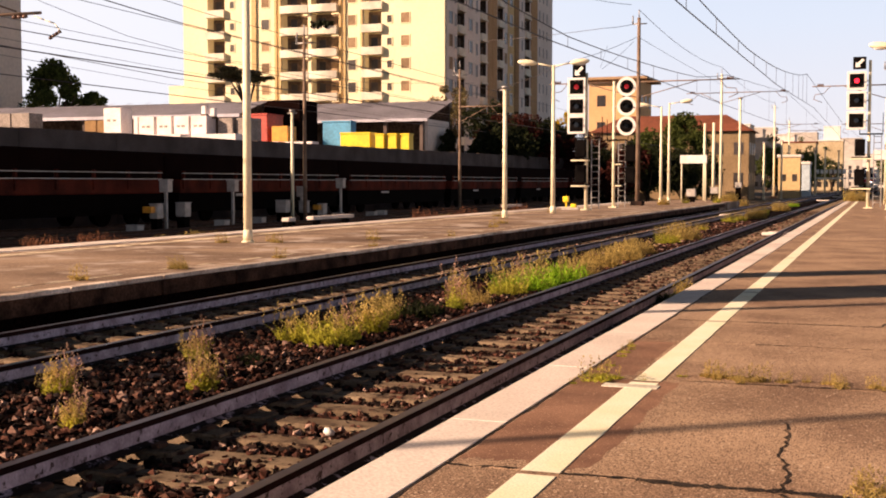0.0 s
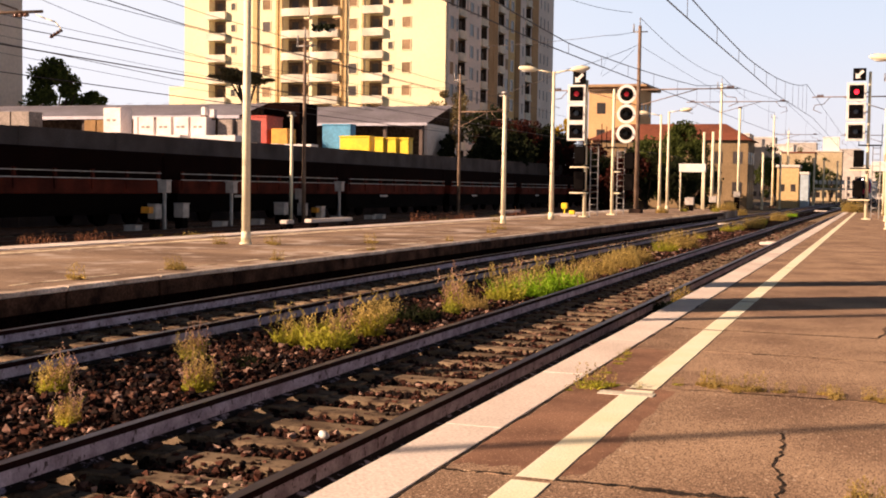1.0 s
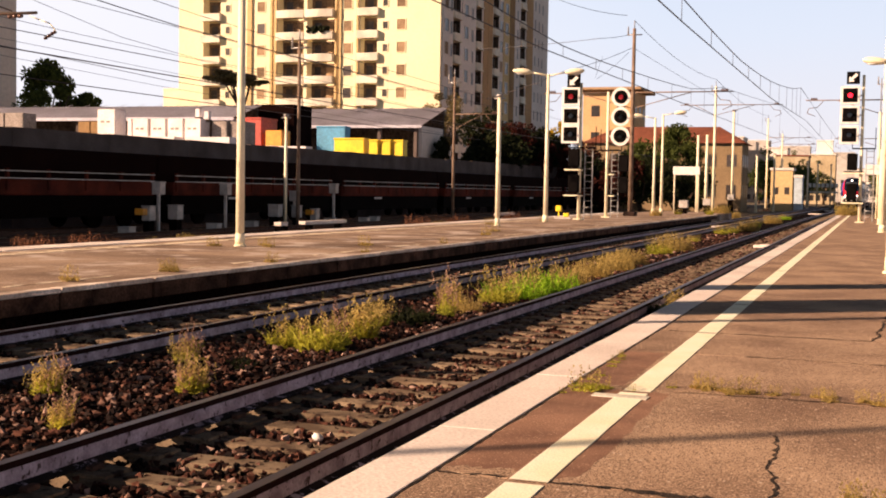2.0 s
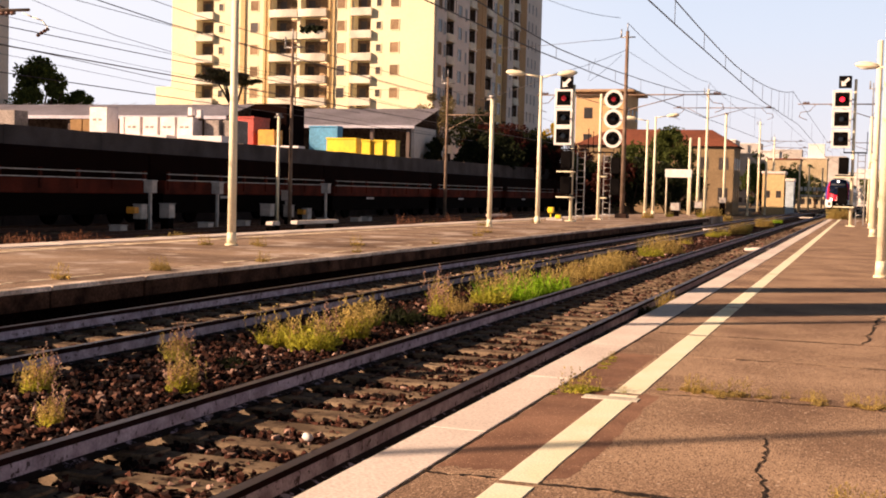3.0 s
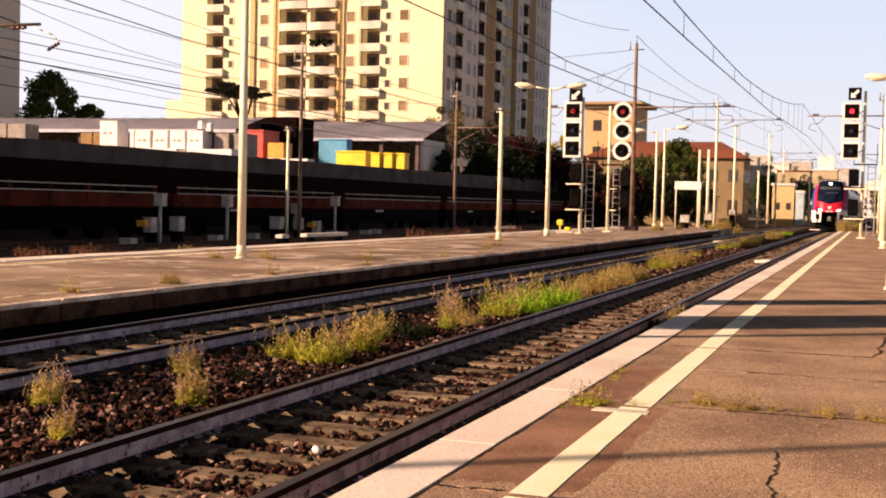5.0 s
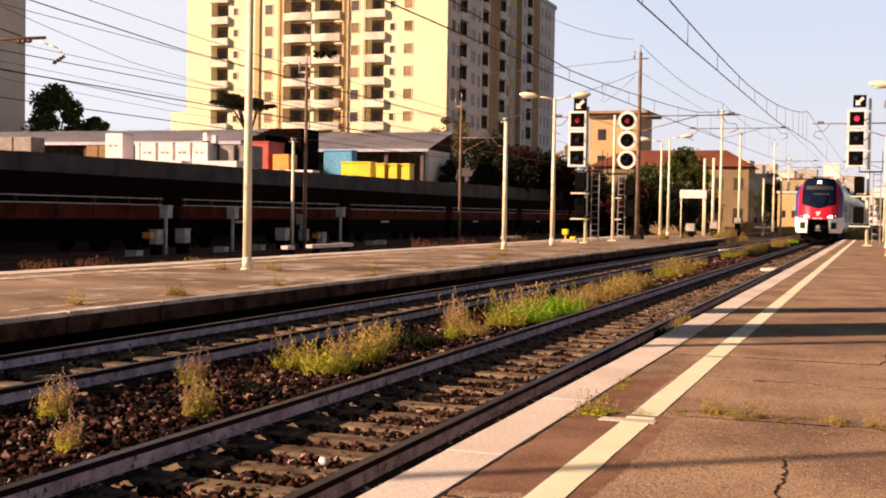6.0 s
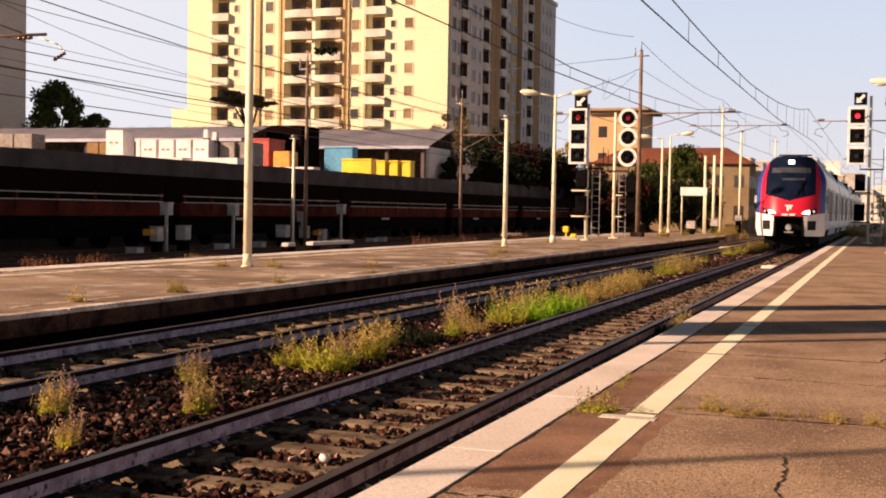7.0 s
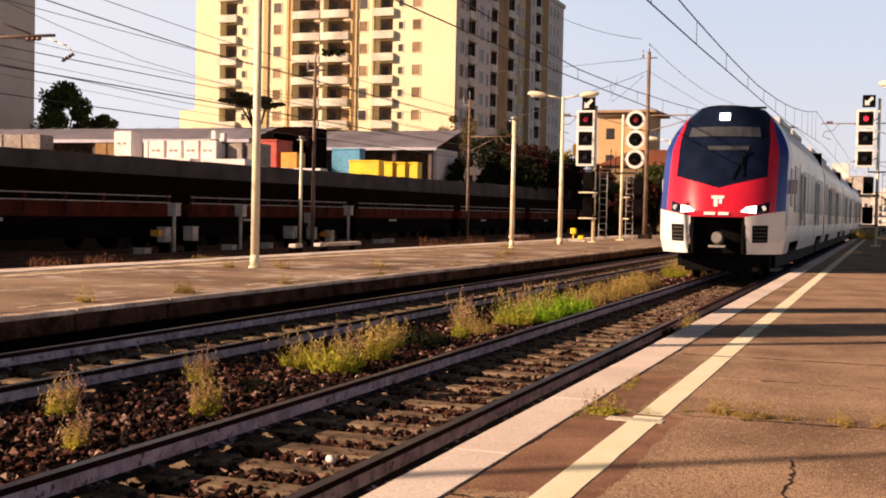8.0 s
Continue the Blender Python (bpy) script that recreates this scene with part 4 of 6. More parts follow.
    # balconies: slab, parapet, back wall with doors
    def balcony(x0, x1, curved):
        bm = B()
        n = 12
        if curved:
            pts = [(x0 + (x1 - x0) * i / n, -0.65 - 0.3 * math.sin(math.pi * i / n)) for i in range(n + 1)]
        else:
            pts = [(x0, -0.6), (x1, -0.6)]
        top = [bm.verts.new((x, y, 0.0)) for x, y in pts] + [bm.verts.new((x1, 0.0, 0.0)), bm.verts.new((x0, 0.0, 0.0))]
        bm.faces.new(top)
        g = bmesh.ops.extrude_face_region(bm, geom=bm.faces[:])
        bmesh.ops.translate(bm, vec=(0, 0, 0.2), verts=[v for v in g["geom"] if isinstance(v, bmesh.types.BMVert)])
        bmesh.ops.recalc_face_normals(bm, faces=bm.faces[:])
        slab = mesh_of("balcony", bm, M_BALC)
        bm = B()
        ring = [(x0, 0.0)] + pts + [(x1, 0.0)]
        rows = []
        for x, y in ring:
            xi, yi = x * (1 - 0.12 / abs(x1)), min(0.0, y + 0.12)
            rows.append([bm.verts.new(p) for p in ((x, y, 0.2), (x, y, 1.05), (xi, yi, 1.05), (xi, yi, 0.2))])
        for a, b in zip(rows, rows[1:]):
            for k in range(4):
                bm.faces.new((a[k], b[k], b[(k + 1) % 4], a[(k + 1) % 4]))
        bmesh.ops.recalc_face_normals(bm, faces=bm.faces[:])
        return slab, mesh_of("parapet", bm, M_BALC)
    small, large = balcony(-1.55, 1.55, False), balcony(-2.12, 2.12, True)
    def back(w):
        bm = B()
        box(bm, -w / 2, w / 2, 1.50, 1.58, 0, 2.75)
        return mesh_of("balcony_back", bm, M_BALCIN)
    def door_mesh(w, m):
        bm = B()
        box(bm, -w / 2, w / 2, 1.44, 1.495, 0.1, 2.3)
        return mesh_of("balcony_door", bm, m)
    bs, bl = back(2.5), back(4.0)
    dg, ds = door_mesh(0.95, M_GLASS), door_mesh(0.95, M_SHUTTER)
    bm = B()
    box(bm, -0.25, 0.25, -0.1, 1.5, 0, ST - 0.2)
    fin = mesh_of("balcony_fin", bm, M_CREAM)
    for z in floors:
        zb = z - 1.72
        for x in (-88.9, -64.65):
            piece("parapet", small[1], piece("balcony", small[0], t, (x, FY, zb)))
            piece("balcony_door", dg, piece("balcony_back", bs, t, (x, FY, zb + 0.2)), (-0.4, 0, 0))
        for x in (-76.3, -71.9):
            piece("parapet", large[1], piece("balcony", large[0], t, (x, FY, zb)))
            b = piece("balcony_back", bl, t, (x, FY, zb + 0.2))
            piece("balcony_door", dg, b, (-1.0, 0, 0)), piece("balcony_door", ds, b, (0.8, 0, 0))
        piece("balcony_fin", fin, t, (-74.1, FY, zb + 0.2))
    # side balconies: loggias painted shade-dark, with a pale parapet standing out
    def loggia(w):
        bm = B()
        box(bm, -1.2, 0.62, -w / 2, w / 2, 0, 0.2)
        slab = mesh_of("balcony", bm, M_BALC)
        bm = B()
        n, ring = 10, []
        for i in range(n + 1):
            a = math.pi * i / n
            ring.append((0.25 + 0.4 * math.sin(a) ** 0.5, -w / 2 * math.cos(a)))
        rows = [[bm.verts.new(p) for p in ((x, y, 0.2), (x, y, 1.1), (x - 0.12, y * 0.95, 1.1), (x - 0.12, y * 0.95, 0.2))] for x, y in ring]
        for a, b in zip(rows, rows[1:]):
            for k in range(4):
                bm.faces.new((a[k], b[k], b[(k + 1) % 4], a[(k + 1) % 4]))
        bmesh.ops.recalc_face_normals(bm, faces=bm.faces[:])
        rim = mesh_of("parapet", bm, M_BALC)
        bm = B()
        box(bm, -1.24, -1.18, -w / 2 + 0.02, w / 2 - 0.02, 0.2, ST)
        # dark lining on the far reveal stands for the shade there
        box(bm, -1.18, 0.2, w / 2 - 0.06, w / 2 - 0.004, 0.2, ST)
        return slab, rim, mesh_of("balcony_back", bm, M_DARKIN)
    for (y0, y1) in recesses:
        slab, rim, rear = loggia(y1 - y0)
        for z in floors:
            b = piece("balcony", slab, t, (RX, (y0 + y1) / 2, z - 1.72))
            piece("parapet", rim, b)
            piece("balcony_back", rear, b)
            if q.random() < 0.5:
                bm = B()
                box(bm, -0.2, 0.1, -0.5, 0.3, 1.3, 2.3 + q.random() * 0.4, 0.05)
                part("awning", bm, M_DARKIN, b)
    # planted balcony, dark foliage over the rail
    bm = B()
    for i in range(60):
        ball(bm, (-71.9 + q.uniform(-1.6, 1.6), FY - 0.8 + q.uniform(-0.3, 0.3), floors[6] - 0.6 + q.uniform(-0.3, 0.6)), q.uniform(0.12, 0.3), n=5)
    part("balcony_foliage", bm, M_LEAFDARK, t, "dark green potted plants over the parapet")
    return t


def warehouse(loc, sx, sy, h0, h1, label, side=True):
    """Open-fronted shed facing -y; roof rises to the back. Origin at the front-right-bottom corner."""
    t = thing("warehouse", loc, label, "warehouse", "warehouses")
    bm = B()
    v = [(-sx, -0.8, h0), (0.5, -0.8, h0), (0.5, sy, h1), (-sx, sy, h1)]
    vs = [bm.verts.new(p) for p in v]
    f = bm.faces.new(vs)
    bmesh.ops.solidify(bm, geom=[f], thickness=-0.25)
    part("roof", bm, M_ROOFGREY, t)
    n = int(sx / 1.6)
    bm = B()
    for i in range(n + 1):
        x = -sx + (sx + 0.4) * i / n
        vs = [bm.verts.new(p) for p in ((x - 0.05, -0.78, h0 + 0.22), (x + 0.05, -0.78, h0 + 0.22), (x + 0.05, sy - 0.3, h1 + 0.22 - 0.3 * (h1 - h0) / (sy + 0.8)), (x - 0.05, sy - 0.3, h1 + 0.22 - 0.3 * (h1 - h0) / (sy + 0.8)))]
        f = bm.faces.new(vs)
        bmesh.ops.solidify(bm, geom=[f], thickness=-0.06)
    part("roof_seams", bm, M_ROOFGREY, t)
    # shade inside the shed is painted as this dark back wall
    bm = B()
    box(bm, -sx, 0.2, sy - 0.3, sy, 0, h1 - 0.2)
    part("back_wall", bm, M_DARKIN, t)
    bm = B()
    box(bm, -sx, -sx + 0.3, 0, sy - 0.3, 0, h0)
    part("wall", bm, M_WALL, t)
    if side:
        bm = B()
        box(bm, -0.1, 0.2, 0, sy - 0.3, 0, h0 - 0.02)
        part("wall", bm, M_SIDE, t, "pale plastered gable wall")
    for i in range(6):
        x = -sx * i / 5 + (0.0 if i else -0.25)
        bm = B()
        box(bm, x - 0.15, x + 0.15, -0.4, -0.1, 0, h0)
        part("column", bm, M_WALL, t)
    bm = B()
    box(bm, -sx, 0.5, -0.86, -0.8, h0 - 0.22, h0 + 0.02)
    part("fascia", bm, M_ROOFGREY, t)
    return t


def crate(loc, sx, sy, sz, m, label, name="crate", group="wrapped crates", bars=True, cat="crate"):
    t = thing(name, loc, label, cat, group)
    bm = B()
    box(bm, -sx / 2, sx / 2, -sy / 2, sy / 2, 0.12, sz, 0.03)
    part("body", bm, m, t)
    bm = B()
    for k in (-0.42, 0, 0.42):
        box(bm, sx * k - 0.05, sx * k + 0.05, -sy / 2, sy / 2, 0, 0.12)
    part("pallet", bm, M_BARK, t)
    if bars:
        for k in (-0.2, 0.12):
            bm = B()
            box(bm, sx * k - 0.11, sx * k + 0.11, -sy / 2 - 0.012, -sy / 2 + 0.01, sz * 0.72, sz * 0.72 + 0.12)
            part("label_bar", bm, M_CRATEG, t)
    return t


def container(loc, sx, sy, sz, m, label, rz=0.0):
    t = thing("container", loc, label, "container", "containers", rz=rz)
    bm = B()
    box(bm, -sx / 2, sx / 2, -sy / 2, sy / 2, 0.1, sz, 0.04)
    part("body", bm, m, t)
    for z in (0.05, sz - 0.02):
        bm = B()
        box(bm, -sx / 2 - 0.03, sx / 2 + 0.03, -sy / 2 - 0.06, sy / 2 + 0.03, z, z + 0.12, 0.02)
        part("rim", bm, m, t)
    return t


def wagon(loc, length, label):
    """Flat freight wagon with stakes and rails, along y."""
    t = thing("freight_wagon", loc, label, "freight wagon", "freight wagons")
    bm = B()
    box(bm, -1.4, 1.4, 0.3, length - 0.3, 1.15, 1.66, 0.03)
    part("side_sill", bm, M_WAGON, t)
    # full-length dark box fills the shaded space below the deck
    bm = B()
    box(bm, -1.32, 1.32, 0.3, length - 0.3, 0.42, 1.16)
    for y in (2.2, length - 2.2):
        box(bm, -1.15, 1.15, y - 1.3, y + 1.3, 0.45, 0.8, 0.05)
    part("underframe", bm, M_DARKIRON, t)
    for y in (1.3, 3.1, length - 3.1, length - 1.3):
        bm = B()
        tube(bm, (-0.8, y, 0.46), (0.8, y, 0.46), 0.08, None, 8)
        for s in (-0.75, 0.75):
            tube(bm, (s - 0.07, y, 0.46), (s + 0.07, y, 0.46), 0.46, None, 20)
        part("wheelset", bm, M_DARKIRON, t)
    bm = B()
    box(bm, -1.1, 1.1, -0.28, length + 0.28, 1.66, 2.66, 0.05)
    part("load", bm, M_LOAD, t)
    n = 8
    for i in range(n):
        y = 0.5 + (length - 1) * i / (n - 1)
        bm = B()
        box(bm, 1.36, 1.46, y - 0.06, y + 0.06, 1.3, 1.98, 0.01)
        part("stake", bm, M_WAGON, t)
    for z in (1.66, 1.885):
        bm = B()
        box(bm, 1.40, 1.47, 0.4, length - 0.4, z, z + 0.03)
        part("side_rail", bm, M_GREYSTEEL, t)
    for y in (0.0, length):
        for s in (-0.87, 0.87):
            bm = B()
            tube(bm, (s, y - 0.3, 1.05), (s, y + 0.3, 1.05), 0.12, None, 10)
            part("buffer", bm, M_DARKIRON, t)
    bm = B()
    box(bm, 1.41, 1.425, length * 0.3, length * 0.3 + 1.0, 1.0, 1.1)
    part("marking_bar", bm, M_GREYSTEEL, t)
    return t


def point_box(loc, h, label):
    t = thing("relay_box", loc, label, "relay box", "relay boxes")
    bm = B()
    box(bm, -0.045, 0.045, -0.045, 0.045, 0, h - 0.42)
    part("post", bm, M_GREYBOX, t)
    bm = B()
    box(bm, -0.18, 0.18, -0.16, 0.16, h - 0.43, h, 0.02)
    box(bm, -0.2, 0.2, -0.18, 0.18, h - 0.02, h + 0.03, 0.012)
    part("cabinet", bm, M_GREYBOX, t)
    return t


def ground_cabinet(loc, sx, h, label, orange=False):
    t = thing("trackside_cabinet", loc, label, "trackside cabinet", "trackside cabinets")
    bm = B()
    z0 = max(0.0, h - 0.5)
    box(bm, -sx / 2, sx / 2, -0.2, 0.2, z0, h, 0.025)
    box(bm, -sx / 2 - 0.02, sx / 2 + 0.02, -0.22, 0.22, h, h + 0.03, 0.012)
    part("cabinet", bm, M_GREYBOX, t)
    if z0 > 0.05:
        bm = B()
        box(bm, -sx / 2 + 0.05, sx / 2 - 0.05, -0.17, 0.17, 0, z0)
        part("plinth", bm, M_DARKIRON, t)
    if orange:
        bm = B()
        box(bm, -sx / 2 - 0.12, sx / 2 - 0.1, -0.44, -0.16, h * 0.8 - 0.06, h * 0.8 + 0.17, 0.02)
        part("warning_lamp", bm, M_ORANGE, t, "orange box lamp")
    return t


# ---- the train ----
def half_width(z):
    if z < 1.0:
        return 1.42 + 0.07 * (z - 0.68) / 0.32
    if z < 3.0:
        return 1.49
    k = min(1.0, (z - 3.0) / 1.24)
    return 1.49 - 0.66 * k ** 1.9


def nose_y(u, z):
    slope = 0.0 if z < 1.7 else 0.34 * (z - 1.7) + 0.05 * (z - 1.7) ** 2
    low = 0.10 * max(0.0, 1.7 - z)
    return -0.35 + slope + low + 0.92 * abs(u) ** 2.6


def nose_part(x, z):
    a = abs(x) / 1.057
    if z < 1.55 and a < 0.60 + 0.06 * (1.55 - z):
        return "coupler_recess"
    if z < 1.56 + 0.10 * max(0, (a - 0.6)) * 2:
        return "fairing"
    lim = 1.02 - 0.16 * max(0.0, z - 3.42) ** 1.0
    if z > 3.82 and a < 0.95:
        return "windscreen"
    if z > 2.24 + 0.28 * a and a < lim:
        return "windscreen"
    if a > 1.22 - 0.27 * max(0, z - 3.18):
        return "blue_trim"
    return "red_mask"


T_MATS = {"coupler_recess": M_T_DARK, "fairing": M_T_WHITE, "windscreen": M_T_GLASS, "blue_trim": M_T_BLUE, "red_mask": M_T_RED}
ZB, ZT = 0.68, 4.24


def car_shell(t, y_front, length, nose):
    """Side walls and roof as one skin, split into painted regions."""
    zs = [ZB + (ZT - ZB) * i / 26 for i in range(27)]
    prof = [(-1, z) for z in zs] + [(-1 + 2 * i / 8, ZT) for i in range(1, 8)] + [(1, z) for z in reversed(zs)]
    ys = [0, 0.15, 0.3, 0.45, 0.6, 0.8, 1.0, 1.3, 1.7, 2.2, 4.8, 8, 12, length - 4.6, length - 1.0, length]
    groups = {}
    for i in range(len(prof) - 1):
        for j in range(len(ys) - 1):
            zc = (prof[i][1] + prof[i + 1][1]) / 2
            if zc < 1.0 and ys[j] in (1.7, 2.2, length - 4.6):  # open over the bogies
                continue
            if nose and ys[j + 1] < 2 and 1.25 + 0.55 * ys[j] ** 2 < zc < 4.1 and ys[j] < 0.6 + 0.28 * (zc - 1.2):
                g = "blue_trim"
            elif zc > 3.62 or abs(prof[i][0]) < 1:
                g = "roof"
            elif zc < 1.35:
                g = "skirt"
            else:
                g = "side"
            groups.setdefault((g, g != "roof" and prof[i][0] > 0), []).append((i, j))
    def pt(i, j):
        u, z = prof[i]
        y0 = nose_y(u, z) if nose else y_front
        return (u * half_width(z), y0 + (length - y0) * ys[j] / length, z + 0.05 * (1 - u * u) * (abs(u) < 1))
    for (g, _), cells in groups.items():
        vi, v, f = {}, [], []
        for i, j in cells:
            q = []
            for a, b in ((i, j), (i + 1, j), (i + 1, j + 1), (i, j + 1)):
                if (a, b) not in vi:
                    vi[(a, b)] = len(v)
                    v.append(pt(a, b))
                q.append(vi[(a, b)])
            f.append(tuple(q))
        o = new(g, raw(g, v, f, {"roof": M_T_GREY, "skirt": M_T_WHITE, "side": M_T_TAN, "blue_trim": M_T_BLUE}[g]))
        for p in o.data.polygons:
            p.use_smooth = True
        o.parent = t


def train_car(nose, length, label):
    t = thing("train_car", (0, 0, 0), label, "train car", "train cars")
    car_shell(t, 0.1, length, nose)
    bm = B()
    box(bm, -1.2, 1.2, 1.6 if nose else 0.3, length - 0.2, 0.3, 0.75)
    box(bm, -1.36, 1.36, length - 0.1, length + 0.02, 0.9, 4.05)
    part("underframe", bm, M_T_DARK, t)
    if nose:
        nu, nz = 150, 196
        cells = {}
        for i in range(nu):
            for j in range(nz):
                u0, z0 = -1 + 2 * (i + 0.5) / nu, ZB + (ZT - ZB) * (j + 0.5) / nz
                g = nose_part(u0 * half_width(z0), z0)
                cells.setdefault((g, u0 > 0 and g in ("fairing", "blue_trim")), []).append((i, j))
        for (g, _), cs in cells.items():
            vi, v, f = {}, [], []
            back = 0.5 if g == "coupler_recess" else (0.02 if g == "windscreen" else 0.0)
            for i, j in cs:
                q = []
                for a, b in ((i, j), (i + 1, j), (i + 1, j + 1), (i, j + 1)):
                    if (a, b) not in vi:
                        u, z = -1 + 2 * a / nu, ZB + (ZT - ZB) * b / nz
                        vi[(a, b)] = len(v)
                        v.append((u * half_width(z), nose_y(u, z) + back, z))
                    q.append(vi[(a, b)])
                f.append(tuple(q))
            o = new(g, raw(g, v, f, T_MATS[g]))
            for p in o.data.polygons:
                p.use_smooth = True
            o.parent = t
        def on(x, z, d=0.0):
            return nose_y(x / half_width(z), z) - d
        def lens_patch(name, corners, side, d, m, label):
            """A lamp glass that follows the curved nose, from its four corners in x and z."""
            n, v, f = 8, [], []
            (ax, az), (bx, bz), (cx, cz), (dx, dz) = corners
            for j in range(n + 1):
                for i in range(n + 1):
                    u, w = i / n, j / n
                    x = (ax * (1 - u) + bx * u) * (1 - w) + (dx * (1 - u) + cx * u) * w
                    z = (az * (1 - u) + bz * u) * (1 - w) + (dz * (1 - u) + cz * u) * w
                    v.append((side * x, on(x, z, d), z))
            k = n + 1
            for j in range(n):
                for i in range(n):
                    q = (j * k + i, j * k + i + 1, (j + 1) * k + i + 1, (j + 1) * k + i)
                    f.append(q if side > 0 else q[::-1])
            o = new(name, raw(name, v, f, m))
            o.parent = t
            tagged(o, label)
        # coupler in its recess
        bm = B()
        box(bm, -0.62, -0.56, -0.22, 0.42, ZB, 1.55)
        box(bm, 0.56, 0.62, -0.22, 0.42, ZB, 1.55)
        box(bm, -0.6, 0.6, -0.18, 0.42, 1.51, 1.56)
        part("recess_lining", bm, M_T_DARK, t)
        bm = B()
        tube(bm, (0, 0.4, 1.02), (0, -0.15, 1.02), 0.12, None, 12)
        tube(bm, (0, -0.1, 1.06), (0, -0.28, 1.06), 0.15, 0.12, 14)
        box(bm, -0.2, 0.2, -0.2, -0.1, 0.82, 0.88, 0.01)
        part("coupler", bm, M_GREYSTEEL, t)
        bm = B()
        box(bm, -0.9, 0.9, 0.75, 0.85, 0.22, 0.7, 0.02)
        box(bm, -1.1, 1.1, 1.2, 1.7, 0.3, 0.72, 0.05)
        part("snow_plough", bm, M_T_DARK, t)
        for s in (-1, 1):
            lens_patch("air_grille", ((0.80, 0.95), (1.13, 0.96), (1.14, 1.37), (0.80, 1.36)), s, 0.015, M_T_DARK, "dark slatted air grille")
            for k in range(4):
                z = 1.0 + 0.09 * k
                lens_patch("grille_slat", ((0.83, z), (1.10, z), (1.10, z + 0.03), (0.83, z + 0.03)), s, 0.032, M_DIMSLAT, "")
            lens_patch("headlight", ((0.54, 1.68), (0.88, 1.645), (0.88, 1.83), (0.66, 1.79)), s, 0.014, M_HEAD, "bright warm headlight")
            lens_patch("tail_lamp_panel", ((0.885, 1.645), (1.15, 1.67), (1.16, 1.93), (0.885, 1.835)), s, 0.012, M_T_GLASS, "dark lamp glass with a small round lens")
            bm = B()
            tube(bm, (s * 1.03, on(1.03, 1.77, 0.03), 1.77), (s * 1.03, on(1.03, 1.77, -0.03), 1.77), 0.065, None, 14)
            part("lamp_lens", bm, M_T_GREY, t)
        bm = B()
        yy = on(0, 3.99)
        bmesh.ops.create_cube(bm, size=1, matrix=Matrix.LocRotScale((0, yy - 0.0, 3.99), Euler((-0.45, 0, 0)), (0.24, 0.05, 0.18)))
        part("top_headlight", bm, M_HEAD, t, "warm headlight over the windscreen")
        bm = B()
        for x, z, w, h in ((0, 2.02, 0.30, 0.07), (-0.04, 1.90, 0.09, 0.22), (0.07, 1.93, 0.07, 0.14), (-0.17, 1.63, 0.26, 0.07), (0.15, 1.63, 0.24, 0.07)):
            yy = on(x, z)
            bmesh.ops.create_cube(bm, size=1, matrix=Matrix.LocRotScale((x, yy - 0.01, z), Euler((-0.3, 0, 0)), (w, 0.02, h)))
        part("front_mark", bm, M_T_WHITE, t, "white emblem shape and bars")
        bm = B()
        for p0, p1 in (((0.28, 2.46), (0.62, 3.16)), ((0.50, 2.53), (0.50, 3.02))):
            tube(bm, (p0[0], on(p0[0], p0[1], 0.03), p0[1]), (p1[0], on(p1[0], p1[1], 0.03), p1[1]), 0.018, None, 6)
        part("wiper", bm, M_BLACK, t)
        lens_patch("display_band", ((-0.86, 3.50), (0.86, 3.50), (0.82, 3.74), (-0.82, 3.74)), 1, 0.006, M_T_BAND, "dull grey display panel behind the glass")
        # narrow grey bar for the bright line across the windscreen
        lens_patch("windscreen_bar", ((-0.35, 3.16), (0.62, 3.16), (0.62, 3.26), (-0.35, 3.26)), 1, 0.006, M_T_BAND, "narrow grey bar across the windscreen")
        for sx in (-1, 1):
            bm = B()
            box(bm, sx * 1.575 - 0.105, sx * 1.575 + 0.105, 1.75, 1.85, 2.15, 2.5, 0.02)
            part("mirror", bm, M_T_GREY, t)
            bm = B()
            box(bm, sx * 1.49 - 0.014, sx * 1.49 + 0.014, 1.95, 2.65, 1.85, 2.8, 0.008)
            part("cab_window", bm, M_T_SIDEGLASS, t)
    # side windows, doors
    y = 3.3 if nose else 1.0
    k = 0
    while y < length - 2:
        door = k % 4 == 1
        for s in (-1, 1):
            x = s * 1.495
            bm = B()
            if door:
                box(bm, x - 0.012, x + 0.012, y, y + 1.4, 0.95, 3.05, 0.006)
                leafs = part("door", bm, M_T_WHITE, t)
                for yy in (y - 0.09, y + 1.43):
                    bm = B()
                    tube(bm, (x + s * 0.05, yy + 0.03, 1.35), (x + s * 0.05, yy + 0.03, 2.75), 0.022, None, 8)
                    part("grab_rail", bm, M_T_GREY, leafs)
                for o in (0.1, 0.78):
                    bm = B()
                    box(bm, x - 0.02, x + 0.02, y + o, y + o + 0.52, 1.5, 2.85, 0.008)
                    part("door_window", bm, M_T_SIDEGLASS, t)
            else:
                box(bm, x - 0.014, x + 0.014, y, y + 1.7, 1.72, 2.92, 0.008)
                part("side_window", bm, M_T_SIDEGLASS, t)
        y += 1.6 if door else 1.86
        k += 1
    for yc in ((3.0, length - 2.8) if nose else (2.8, length - 2.8)):
        for d in (-1.2, 1.2):
            bm = B()
            for s in (-0.75, 0.75):
                tube(bm, (s - 0.065, yc + d, 0.43), (s + 0.065, yc + d, 0.43), 0.43, None, 22)
                tube(bm, (s - 0.1, yc + d, 0.43), (s + 0.1, yc + d, 0.43), 0.16, None, 12)
            tube(bm, (-0.75, yc + d, 0.43), (0.75, yc + d, 0.43), 0.08, None, 10)
            part("wheelset", bm, M_DARKIRON, t)
        for s in (-1, 1):
            bm = B()
